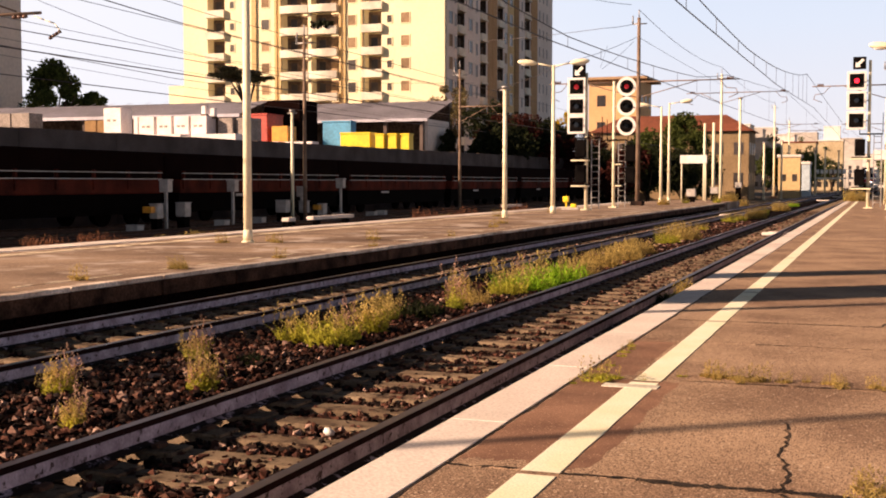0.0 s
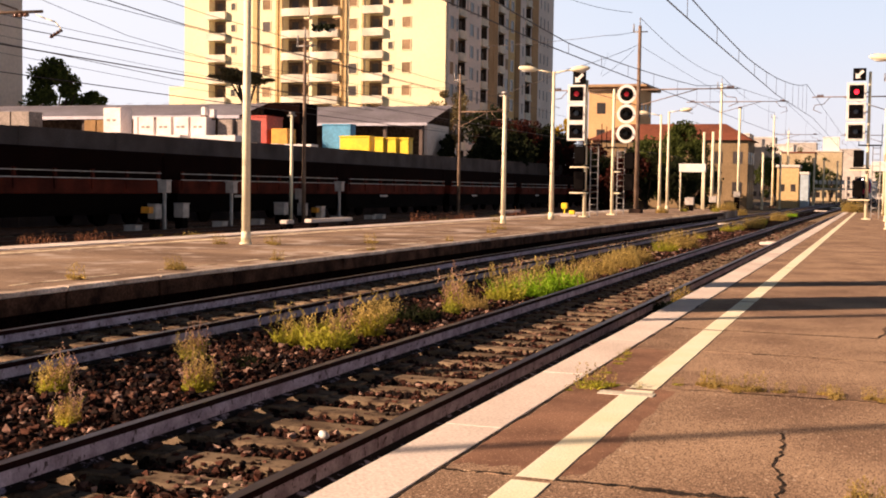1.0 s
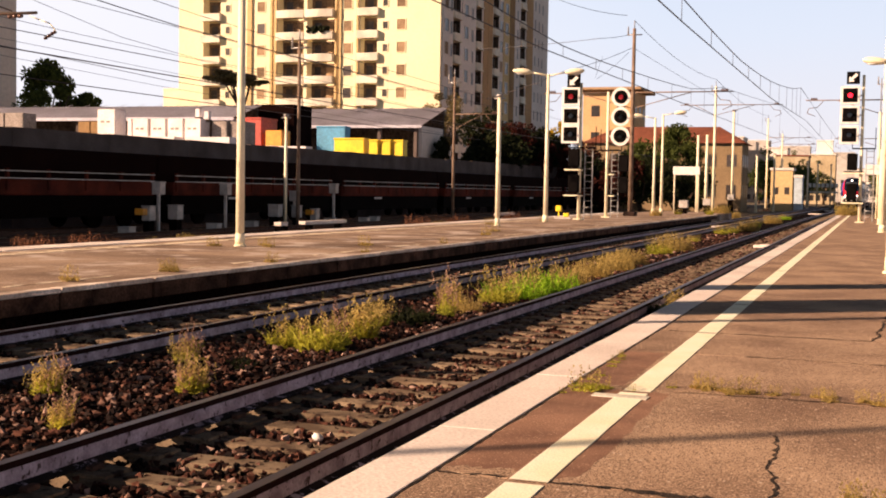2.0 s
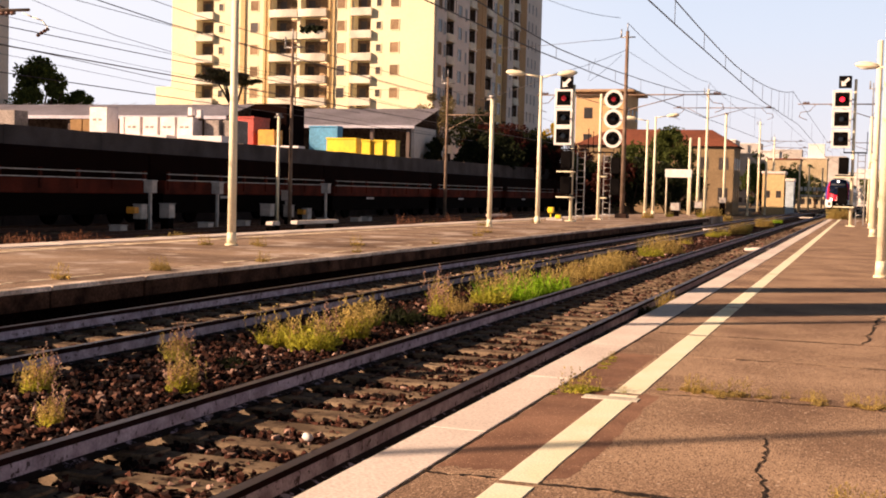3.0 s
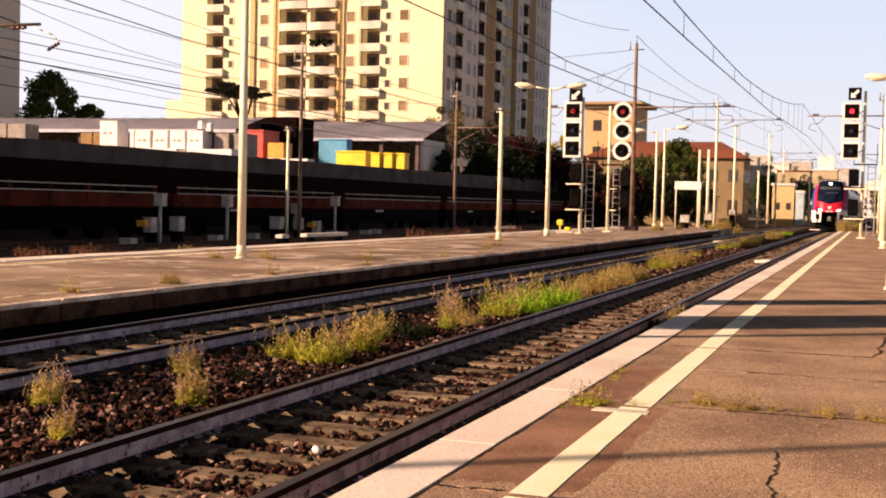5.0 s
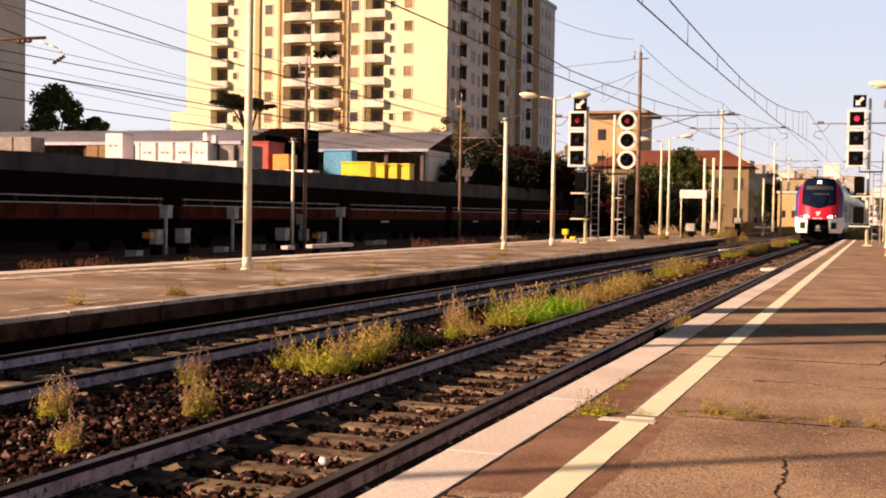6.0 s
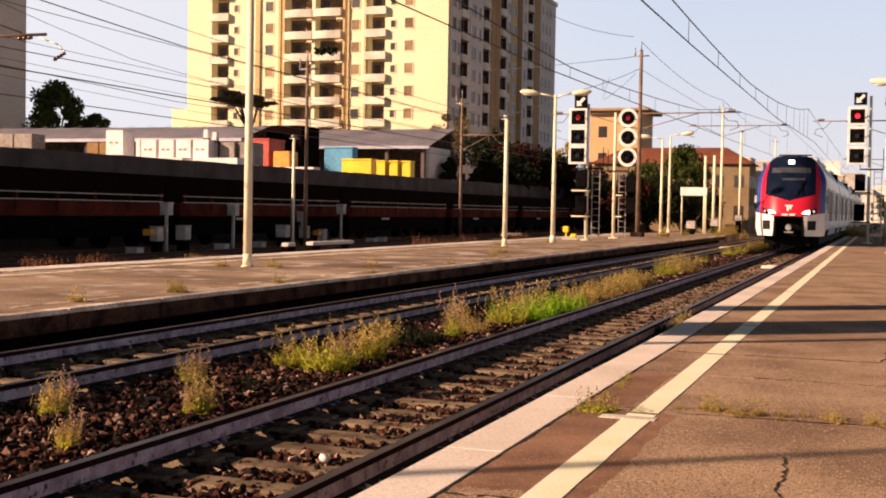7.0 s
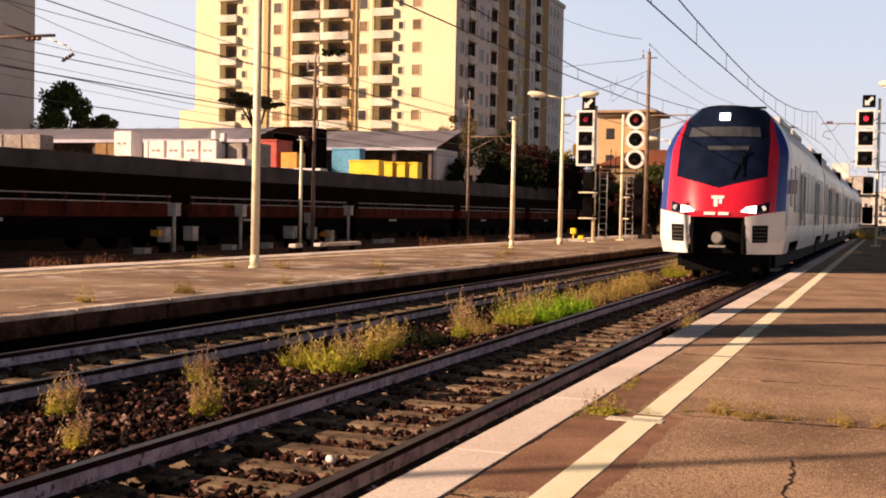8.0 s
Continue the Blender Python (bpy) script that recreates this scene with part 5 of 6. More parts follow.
            box(bm, s * 1.0 - 0.08, s * 1.0 + 0.08, yc - 1.7, yc + 1.7, 0.4, 0.62, 0.04)
            part("bogie_frame", bm, M_T_DARK, t)
    bm = B()
    for a, b in ((6.5, 10), (11.5, 15)) if nose else ((3, 7), (9, 14)):
        box(bm, -0.85, 0.85, a, b, 4.22, 4.46, 0.06)
    part("roof_equipment", bm, M_T_GREY, t)
    if nose:  # folded pantograph
        bm = B()
        for s in (-0.5, 0.5):
            tube(bm, (s, 3.0, 4.36), (s * 0.7, 4.9, 4.48), 0.025, None, 6)
        tube(bm, (-0.75, 3.0, 4.41), (0.75, 3.0, 4.41), 0.03, None, 6)
        box(bm, -0.5, 0.5, 3.0, 5.0, 4.24, 4.34)
        part("pantograph", bm, M_T_DARK, t)
    return t


# ================= layout =================
# overhead masts on the island platform and beyond
ohl_mast((-12.9, 67.2, 0.25), 10.6, ((5.6, 7.0), (-5.2, 7.0)), "tall brown catenary mast with cantilever arms")
ohl_mast((-12.9, 104.8, -0.3), 11.2, ((5.6, 9.6), (-3.0, 9.6)), "tall cream catenary mast with cantilever arms", cream=True)
ohl_mast((-12.9, 160.0, -0.4), 12.0, ((5.6, 9.5),), "tall cream catenary mast with cantilever arms", cream=True)
ohl_mast((-11.6, 168.0, -0.4), 10.4, ((4.5, 9.0),), "cream catenary mast far along the line", cream=True)
ohl_mast((0.55, 78.0, 0.25), 8.6, ((-4.6, 7.3),), "lattice catenary mast beside the near platform", lattice=True, mate=M_GREYSTEEL)
ohl_mast((0.9, 128.0, -0.4), 8.9, ((-4.6, 7.9),), "lattice catenary mast far along the line", lattice=True, mate=M_GREYSTEEL)
yard = ohl_mast((-20.4, 21.6, -0.4), 7.2, (), "brown catenary mast in the yard with a hooked cantilever")
bm = B()
tube(bm, (0, 0, 5.68), (3.06, 0, 5.66), 0.035, None, 8)
tube(bm, (0, 0, 6.5), (2.4, 0, 5.72), 0.02, None, 6)
arm = part("cantilever", bm, M_RUSTMAST, yard)
bm = B()
hook = [(2.88, 0, 5.60), (3.15, 0, 5.5), (3.4, 0, 5.42), (3.52, 0, 5.3), (3.56, 0, 5.23)]
for a, b in zip(hook, hook[1:]):
    tube(bm, a, b, 0.014, None, 6)
part("registration_arm", bm, M_POLE, arm)
bm = B()
for i in range(4):
    c = Vector((3.56 - 0.08 * i, 0, 5.235 - 0.04 * i))
    tube(bm, c, c + Vector((-0.05, 0, -0.025)), 0.045, 0.03, 8)
part("insulator", bm, M_INSUL, arm)
bm = B()
for i in range(3):
    tube(bm, (2.3 + 0.14 * i, 0, 5.6), (2.4 + 0.14 * i, 0, 5.6), 0.05, 0.035, 8)
part("insulator", bm, M_INSUL, arm)
ohl_mast((-23.4, 46.3, -0.4), 8.3, (), "slim weathered brown mast in the yard", r=0.09)
ohl_mast((-23.2, 66.0, -0.4), 8.6, ((3.0, 6.4),), "rust-brown mast in the yard", r=0.1)

catenary([(-3.7, -30, 4.8), (-3.7, 24.6, 5.01), (-3.7, 46.6, 5.23), (-3.7, 73, 5.95), (-3.6, 128, 6.0), (-2.2, 180, 6.2)],
         [(-3.7, -30, 7.4), (-3.7, 12, 5.75), (-3.7, 24.2, 5.48), (-3.7, 35.9, 5.46), (-3.7, 46.3, 5.84), (-3.7, 57.6, 6.55), (-3.7, 66, 7.3), (-3.6, 128, 7.6), (-2.2, 180, 7.6)], 0.03)
catenary([(-7.6, -30, 4.8), (-7.6, 28.1, 5.0), (-7.6, 38.8, 5.17), (-7.6, 61.2, 5.54), (-7.5, 104.8, 6.3), (-6.5, 160, 6.4)],
         [(-7.6, -30, 7.2), (-7.6, 20, 5.55), (-7.6, 30.0, 5.3), (-7.6, 39.7, 5.58), (-7.6, 53.0, 6.18), (-7.6, 64, 7.2), (-7.5, 104.8, 9.2), (-6.5, 160, 8.6)], 0.03)
wire([(-12.9, 67.2, 11.3), (-12.9, 104.8, 11.5), (-12.9, 160, 11.9)], 0.016, 0.55)
wire([(-13.35, 67.2, 11.6), (-18.6, 67.2, 13.2)], 0.014, 0.25)
wire([(-12.9, 67.2, 10.57), (-14.9, 67.2, 10.35), (-22.0, 67.0, 9.9)], 0.014, 0.06)
wire([(-12.9, 67.2, 9.81), (-17.0, 67.2, 8.5), (-21.5, 67.0, 7.0)], 0.014, 0.12)
wire([(-13.2, 67.2, 9.52), (-15.0, 67.2, 8.05)], 0.010, 0.08)
wire([(-14.7, 67.2, 9.35), (-15.1, 67.2, 8.1)], 0.008, 0.0)
wire([(-12.9, 67.2, 9.75), (-12.9, 104.8, 10.0)], 0.012, 0.05)
wire([(0.55, 78, 7.9), (3.2, 50, 10.5)], 0.012, 0.2)
# yard lines, each a contact wire or a messenger over one track
for pts, r, sg in (([(-19.5, 16, 6.95), (-19.5, 30.5, 6.26), (-19.5, 62, 6.1)], 0.016, 0.03),
                   ([(-19.5, 16, 6.35), (-19.5, 30.2, 6.22), (-19.5, 62, 6.0)], 0.009, 0.0),
                   ([(-21.0, 18, 7.5), (-21.0, 26.3, 6.33), (-21.0, 30.0, 5.88), (-21.0, 34.3, 5.70), (-21.0, 48, 5.9), (-21.0, 62, 7.0)], 0.008, 0.0),
                   ([(-22.6, 16, 6.2), (-22.6, 30.3, 6.03), (-22.6, 62, 5.85)], 0.008, 0.0),
                   ([(-21.0, 16, 5.48), (-21.0, 34.3, 5.5), (-21.0, 62, 5.5), (-21.0, 110, 5.6)], 0.013, 0.0),
                   ([(-17.4, 8, 4.38), (-17.4, 27.3, 4.41), (-17.4, 62, 4.5), (-17.4, 110, 4.7)], 0.015, 0.0),
                   ([(-17.4, 14, 4.55), (-17.4, 22.6, 4.38), (-17.4, 26.8, 4.27), (-17.4, 40, 4.3)], 0.008, 0.0),
                   ([(-24.5, 16, 6.0), (-24.5, 36.6, 5.71), (-24.5, 70, 5.5)], 0.007, 0.0),
                   ([(-24.0, 16, 5.5), (-24.0, 36.6, 5.06), (-24.0, 70, 4.9)], 0.007, 0.0),
                   ([(-24.5, 16, 4.74), (-24.5, 40.0, 4.77), (-24.5, 75, 4.9)], 0.016, 0.0),
                   ([(-15.0, 12, 6.0), (-15.0, 24.5, 5.53), (-15.0, 60, 5.2)], 0.008, 0.0)):
    wire(pts, r, sg)

# near platform furniture
plain_pole((0.345, 21.4, 0.25), 7.0, 0.085, "cream steel pole standing on the near platform")
plain_pole((0.42, 46.6, 0.25), 7.2, 0.12, "cream steel pole standing on the near platform")
plain_pole((0.42, 60.5, 0.25), 3.6, 0.10, "short cream post beside the signal")
plain_pole((0.37, 77.4, 0.25), 6.5, 0.10, "cream steel pole at the platform end")
plain_pole((0.9, 88.5, 0.25), 5.0, 0.10, "cream steel pole at the platform end")
lamp_post((1.08, 44.0, 0.25), 5.9, (-1,), "cream lamp post with one oval lamp head")
signal((-0.52, 63.0, 0.25), "three-lamp signal on cream mast with lit red lamp", (6.38, 5.40, 4.40), 0.92, False, 7.4, 7.25, -0.62, (M_REDGLOW, None, None), small=(3.05, 1.55))
bm = B()
box(bm, -0.45, 0.45, -0.03, 0.03, 2.55, 3.1, 0.02)
t = thing("platform_sign", (0.1, 70.0, 0.25), "small white board on a thin post", "sign")
part("board", bm, M_WHITE, t)
bm = B()
tube(bm, (0, 0.05, 0), (0, 0.05, 3.0), 0.04, None, 8)
part("post", bm, M_POLE, t)

# island platform furniture
plain_pole((-12.72, 22.45, 0.25), 5.9, 0.094, "thick cream steel pole on the island platform")
plain_pole((-12.72, 3.75, 0.25), 7.2, 0.105, "thick cream steel pole on the island platform")
plain_pole((-12.72, -2.65, 0.25), 7.2, 0.06, "thin cream post on the island platform")
plain_pole((-13.0, 42.0, 0.25), 4.75, 0.088, "cream steel post with small cap", top=True)
lamp_post((-13.0, 48.9, 0.25), 6.25, (-1, 1), "cream double lamp post on the island platform", rz=12)
lamp_post((-13.0, 75.4, 0.25), 6.1, (-1,), "cream lamp post farther along the island platform", rz=10)
lamp_post((-13.0, 78.4, 0.25), 6.5, (1,), "cream lamp post farther along the island platform", rz=10)
plain_pole((-12.9, 94.6, -0.1), 6.3, 0.12, "cream steel pole past the platform end")
plain_pole((-12.9, 100.0, -0.3), 6.8, 0.14, "cream steel pole past the platform end")
plain_pole((-12.9, 119.5, -0.4), 10.2, 0.13, "tall cream pole beside the line", top=True)
for x, y, h in ((-12.4, 140, 6.5), (-11.2, 150, 7.0), (-12.2, 178, 7.0), (-9.0, 186, 6.6), (-8.2, 200, 7.4), (-10.5, 215, 8), (2.4, 110, 7), (2.6, 122, 6.5), (3.4, 140, 7), (-6.3, 205, 7.2), (4.4, 160, 7.5)):
    plain_pole((x, y, -0.4), h, 0.13, "cream steel pole far along the line", top=True)
signal((-12.9, 54.3, 0.25), "three-lamp signal with square boards and ladder", (5.75, 4.85, 4.0), 0.86, False, 6.4, 6.48, -0.42, (M_DIMRED, None, None), small=(2.9, 1.7))
signal((-12.9, 60.4, 0.25), "three-lamp signal with round boards and ladder", (6.2, 5.2, 4.2), 0.98, True, 6.5, 0.0, 0.7, (M_DIMRED, None, None), small=(2.8, 1.7))


def platform_board(loc, w, z0, z1, label, board_m, rz=0.0):
    t = thing("information_board", loc, label, "sign", rz=rz)
    bm = B()
    box(bm, -w / 2, w / 2, -0.06, 0.06, z0, z1, 0.02)
    part("board", bm, board_m, t)
    for s in (-w / 2 + 0.1, w / 2 - 0.1):
        bm = B()
        tube(bm, (s, 0.09, 0), (s, 0.09, z1), 0.05, None, 10)
        part("post", bm, M_POLE, t)
    return t


platform_board((-12.5, 86.0, 0.2), 1.9, 2.72, 3.32, "white station sign board on two posts", M_WHITE)
# two boards out of view, added to throw shadow bands on the near platform
platform_board((-12.9, 5.25, 0.25), 1.45, 5.35, 7.4, "unseen high grey board added to cast a shadow band", M_GREYBOX, rz=-37)
platform_board((-12.9, 8.45, 0.25), 0.8, 5.35, 7.4, "unseen high grey board added to cast a shadow band", M_GREYBOX, rz=-37)
for x, y, h in ((-12.2, 83.0, 0.9), (-12.4, 97.0, 1.0), (-12.6, 116, 1.4)):
    ground_cabinet((x, y, 0.2 if y < 92 else -0.42), 0.6, h + (0 if y < 92 else 0.6), "pale grey cabinet on the platform end")
t = thing("warning_barrier", (-14.4, 55.5, 0.25), "small yellow and orange barrier blocks", "barrier")
for x, z in ((0.3, 0.5), (0.68, 0.15)):
    bm = B()
    box(bm, x - 0.14, x + 0.14, -0.1, 0.1, z - 0.14 if z > 0.3 else 0.1, z + 0.14, 0.03)
    if z > 0.3:
        box(bm, x - 0.03, x + 0.03, -0.03, 0.03, 0.1, z - 0.13)
    part("block", bm, M_CYELLOW, t)
bm = B()
box(bm, 0.1, 0.9, -0.06, 0.06, 0.0, 0.12)
part("foot", bm, M_GREYBOX, t)

# yard: cabinets, posts
point_box((-23.8, 36.2, -0.42), 2.05, "grey relay box on a post in the yard")
point_box((-23.8, 40.85, -0.42), 2.04, "grey relay box on a post in the yard")
point_box((-23.8, 50.8, -0.42), 2.14, "grey relay box on a post in the yard")
point_box((-23.8, 46.75, -0.42), 1.78, "grey relay box beside the white signal post")
ground_cabinet((-23.8, 35.6, -0.42), 0.34, 1.2, "grey trackside cabinet with an orange lamp", True)
ground_cabinet((-23.8, 37.3, -0.42), 0.42, 1.22, "grey trackside cabinet beside the yard track")
ground_cabinet((-23.8, 45.0, -0.42), 0.5, 1.2, "grey trackside cabinet beside the yard track")
ground_cabinet((-23.6, 46.6, -0.42), 0.34, 1.15, "grey trackside cabinet beside the yard track")
ground_cabinet((-23.6, 48.4, -0.42), 0.3, 1.0, "low trackside cabinet with an orange lamp", True)
plain_pole((-23.8, 45.9, -0.42), 5.0, 0.075, "white signal post in the yard", top=True)
for y in (38.6, 42.4, 49.6, 52.5, 33.0, 55.0):
    ground_cabinet((-23.2 + 0.3 * math.sin(y), y, -0.42), 0.45, 0.55, "low grey point machine beside the yard track")
for x, y, sx in ((-20.0, 41.8, 3.7), (-20.0, 66.0, 3.2), (-20.0, 38.26, 0.55)):
    bm = B()
    box(bm, -0.15, 0.15, -sx / 2, sx / 2, 0.56, 0.7, 0.02)
    t = thing("cable_trough", (x, y, -0.42), "pale concrete cable trough raised on dark feet", "cable trough", "cable troughs")
    part("slab", bm, M_KERB, t)
    for d in (-sx * 0.35, sx * 0.35):
        bm = B()
        box(bm, -0.12, 0.12, d - 0.08, d + 0.08, 0, 0.56)
        part("foot", bm, M_DARKIRON, t)
for y in (40.2, 63.0, 118.0, 150.0, 172.0):
    x = (-3.2 if y < 50 else -7.4 if y < 80 else -5.6)
    bm = B()
    box(bm, -0.5, 0.5, -0.35, -0.05, 0, 0.10, 0.02)
    box(bm, -0.35, 0.65, 0.15, 0.45, 0, 0.10, 0.02)
    solo("track_plate", bm, M_KERB, "pale concrete plates lying between the rails", "track plate", "track plates", loc=(x + 0.1 + bend(y), y, -0.18))

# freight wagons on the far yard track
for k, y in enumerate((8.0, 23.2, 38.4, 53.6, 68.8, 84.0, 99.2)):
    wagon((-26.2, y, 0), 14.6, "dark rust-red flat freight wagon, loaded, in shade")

# retaining wall and raised yard behind it
w = thing("retaining_wall", (0, 0, 0), "long grey concrete retaining wall", "wall", kind="structure")
for k in range(24):
    bm = B()
    zt = 3.35 + 0.032 * k
    box(bm, -30.35, -30.0, -12 + 6 * k + 0.01, -6 + 6 * k - 0.01, -0.45, zt, 0.02)
    part("wall_panel", bm, M_WALL, w)
bm = B()
box(bm, -160, -30.36, -12, 132, -0.45, 3.05)
box(bm, -160, -31.5, 132, 210, -0.45, 3.05)
solo("raised_yard", bm, M_GROUND, "raised earth yard behind the retaining wall", "ground", kind="structure")

# goods on the raised yard
crate((-41.37, 58.1, 3.05), 1.2, 1.1, 2.78, M_CRATE, "tall white wrapped pallet load")
for x, w_ in ((-39.75, 0.3), (-39.04, 1.02), (-37.88, 0.98), (-36.75, 0.98), (-35.63, 1.02)):
    crate((x, 58.0, 3.05), w_, 1.0, 2.22, M_CRATE, "white wrapped pallet load in a row", bars=w_ > 0.5)
for k in range(2):
    crate((-34.35 + 1.05 * k, 58.8 + 0.2 * k, 3.05), 0.95, 1.2, 2.1, M_CRATEG, "grey board crate in a row", bars=False)
for k in range(3):
    crate((-47.7 - 1.4 * k, 58.0, 3.05), 1.32, 1.2, 2.6, M_CRATEG, "tan board crate in a row", bars=False)
for k in range(3):
    crate((-45.0 + 0.9 * k, 61.0, 3.05), 0.85, 1.2, 2.25, M_TAN, "small tan box under the shed eaves", bars=False)
for k, dx in enumerate((0.1, 1.35)):
    crate((-35.7 + dx * 0.45, 58.2, 5.26 if k == 0 else 5.12), 0.3, 0.3, 0.6, M_CRATE, "small white drum box on the goods stack", bars=False)
# each solid block stands for a stack of planks
for k, (x, y) in enumerate(((-37.2, 56.6), (-34.0, 57.0), (-37.6, 68.6), (-35.6, 69.4), (-39.4, 82.0))):
    bm = B()
    box(bm, -1.3, 1.3, -0.5, 0.5, 0, 1.15, 0.03)
    solo("plank_block", bm, M_CRATE, "low pale block for a stack of planks along the wall", "concrete block", "concrete blocks", loc=(x, y, 3.05))
container((-38.7, 70.5, 3.05), 1.8, 2.2, 2.95, M_CRED, "faded red container beside the shed")
crate((-36.9, 70.0, 3.05), 1.2, 1.2, 2.2, M_ORANGE, "orange equipment box in the yard", bars=False)
container((-37.81, 80.5, 3.05), 2.33, 0.9, 2.98, M_BLUE, "blue container in front of the shed")
container((-34.97, 77.6, 3.05), 2.32, 1.1, 1.97, M_CYELLOW, "bright yellow container near the wall")
for k in range(3):
    container((-33.1 + 0.88 * k, 77.5 + 0.2 * k, 3.05), 0.68, 0.8, 1.86, M_CYELLOW, "narrow yellow container in a row")
warehouse((-36.5, 95.0, 3.05), 18.0, 5.6, 3.95, 5.85, "open-fronted shed with grey sheet roof")
warehouse((-43.7, 76.0, 3.05), 33.0, 3.4, 3.45, 4.6, "long low shed with grey sheet roof")
bm = B()
box(bm, -44.2, -40.85, 80.0, 83.0, 3.05, 7.75)
solo("dark_shed", bm, M_LOAD, "dark open steel shed", "shed")
slab_house("office_block", (-89.4, 88.0, 3.05), 26, 20, 26.5, M_SIDE, M_WALL, "tall bare grey concrete block", rows=8, cols=8, first=2.5)
slab_house("small_house", (-95.3, 150.0, 3.05), 2.6, 3, 12.3, M_CREAM, M_CREAM, "small cream house far behind the yard", rows=2, cols=1, over=0.05)
apartment_tower()
slab_house("apartment_house", (-28.6, 150.0, -0.4), 6.6, 8.0, 15.0, M_BRICKO, M_SHUTTER, "orange-brown flat-roofed house with deep eaves", rows=4, cols=2, side_cols=3, over=1.1, first=2.2, storey=3.4)
slab_house("red_roof_house", (-14.1, 140.0, -0.4), 18.2, 7.5, 7.9, M_BEIGE, M_ROOFRED, "long beige house with hipped red tile roof", rows=2, cols=8, side_cols=3, roof="hip", ridge=2.1, first=2.4, storey=3.5, over=0.5)
# far town
q = random.Random(31)
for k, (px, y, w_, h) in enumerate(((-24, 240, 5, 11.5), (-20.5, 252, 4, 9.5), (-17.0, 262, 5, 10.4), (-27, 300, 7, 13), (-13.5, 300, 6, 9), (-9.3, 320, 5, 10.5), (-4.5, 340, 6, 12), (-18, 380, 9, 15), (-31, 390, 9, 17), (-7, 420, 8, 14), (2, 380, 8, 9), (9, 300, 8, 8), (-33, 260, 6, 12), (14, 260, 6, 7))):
    slab_house("town_building", (px * 1.4, y * 1.4, -0.4), w_ * 1.4, 12, h * 1.55, M_HAZE, M_HAZE, "far town building, pale wall colour standing for haze", rows=3, cols=3, group="town buildings", over=0.2)
slab_house("town_building", (-8.8, 320.0, -0.4), 6.5, 10, 12.6, M_TANWALL, M_SIDE, "beige building beyond the end of the line", rows=2, cols=4, over=0.2, group="town buildings")
slab_house("town_building", (-14.5, 300.0, -0.4), 8.0, 10, 11.6, M_TANWALL, M_ROOFRED, "low tan building beyond the end of the line", rows=2, cols=4, over=0.2, group="town buildings")
# this white box stands for a sign that is likely nearer
slab_house("sign_block", (-9.6, 321.0, 12.55), 4.0, 4, 3.2, M_WHITE, M_WHITE, "white box for a sign, set on a flat roof", over=0.1)
slab_house("trackside_building", (-9.5, 158.0, -0.4), 2.7, 4, 5.2, M_OCHRE, M_SIDE, "low pale yellow building beside the line", rows=1, cols=2, first=2.6, win=(0.6, 0.9), over=0.15)
slab_house("trackside_hut", (-8.3, 158.0, -0.4), 1.0, 3, 4.3, M_HUTBLUE, M_SIDE, "pale blue trackside hut with flat roof", over=0.1)
for k in range(4):
    bm = B()
    for i in range(7):
        box(bm, i * 0.75, 0.5 + i * 0.75, -0.04, 0.04, 3.6, 4.3)
    box(bm, 0, 5.1, -0.03, 0.03, 2.6, 2.9)
    for i in (0, 5.0):
        tube(bm, (i, 0, 0), (i, 0, 4.4), 0.06, None, 6)
    solo("white_barrier", bm, M_WHITE, "white barrier panels far along the line", "barrier", "barriers", loc=(-10.6 + 5.5 * k, 222 + 1 * k, -0.4))
    if k == 1:
        break

# trees and bushes
tree((-79.8, 101, 3.05), 11.4, 3.6, M_LEAFMID, "dark green leafy tree behind the sheds", 1, 12000, 0.28, 0.95, 0.2, dome=True)
tree((-77.0, 104, 3.05), 8.2, 2.9, M_LEAFMID, "smaller green tree behind the sheds", 7, 7000, 0.24, 0.9, 0.2, dome=True)
tree((-66.9, 118, 3.05), 11.8, 3.0, M_LEAFPINE, "umbrella pine before the apartment block", 3, 9000, 0.26, 0.35, 0.6, True)
tree((-48.2, 132, 3.05), 9.2, 3.0, M_LEAFPINE, "yellow-green tree before the apartment block", 4, 3800, 0.24, 0.9, 0.3)
tree((-20.0, 130, -0.4), 9.8, 3.7, M_LEAFMID, "dark green tree beside the line", 5, 9000, 0.22, 0.9, 0.2, dome=True)
tree((-24.0, 131, -0.4), 8.0, 3.2, M_LEAFMID, "dark green tree beside the line", 6, 6500, 0.22, 0.9, 0.2, dome=True)
for k, (x, y, h) in enumerate(((-33.0, 105, 3.8), (-34.2, 110, 4.4), (-31.8, 103, 3.0), (-33.4, 109, 4.4), (-32.2, 116, 4.2), (-33.0, 123, 4.8), (-36, 113, 6))):
    tree((x, y, 3.05), h, 3.0, M_LEAFPLUM if k in (1, 3, 5) else M_LEAFDARK, "dense dark shrubbery beyond the wagons", 20 + k, 4200, 0.24, 1.0, 0.08)
for k, (x, y, h) in enumerate(((-27.5, 118, 6.8), (-25.2, 111, 6.2), (-22.6, 109, 5.6), (-20.2, 110, 5.4), (-18.0, 116, 5.0), (-18.2, 124, 5.4))):
    tree((x, y, -0.4), h, 2.6, M_LEAFPLUM if k in (0, 2) else M_LEAFDARK, "dense dark shrubbery beside the line", 30 + k, 4200, 0.22, 1.0, 0.08)
tree((-35.6, 97.5, 3.05), 3.2, 0.9, M_LEAFDARK, "dark vines hanging beside the shed gable", 52, 2600, 0.2, 1.0, 0.1)
tree((-28.8, 112.3, -0.4), 6.2, 2.2, M_LEAFPLUM, "dark reddish-brown leafy tree beside the line", 53, 4200, 0.22, 1.0, 0.1)
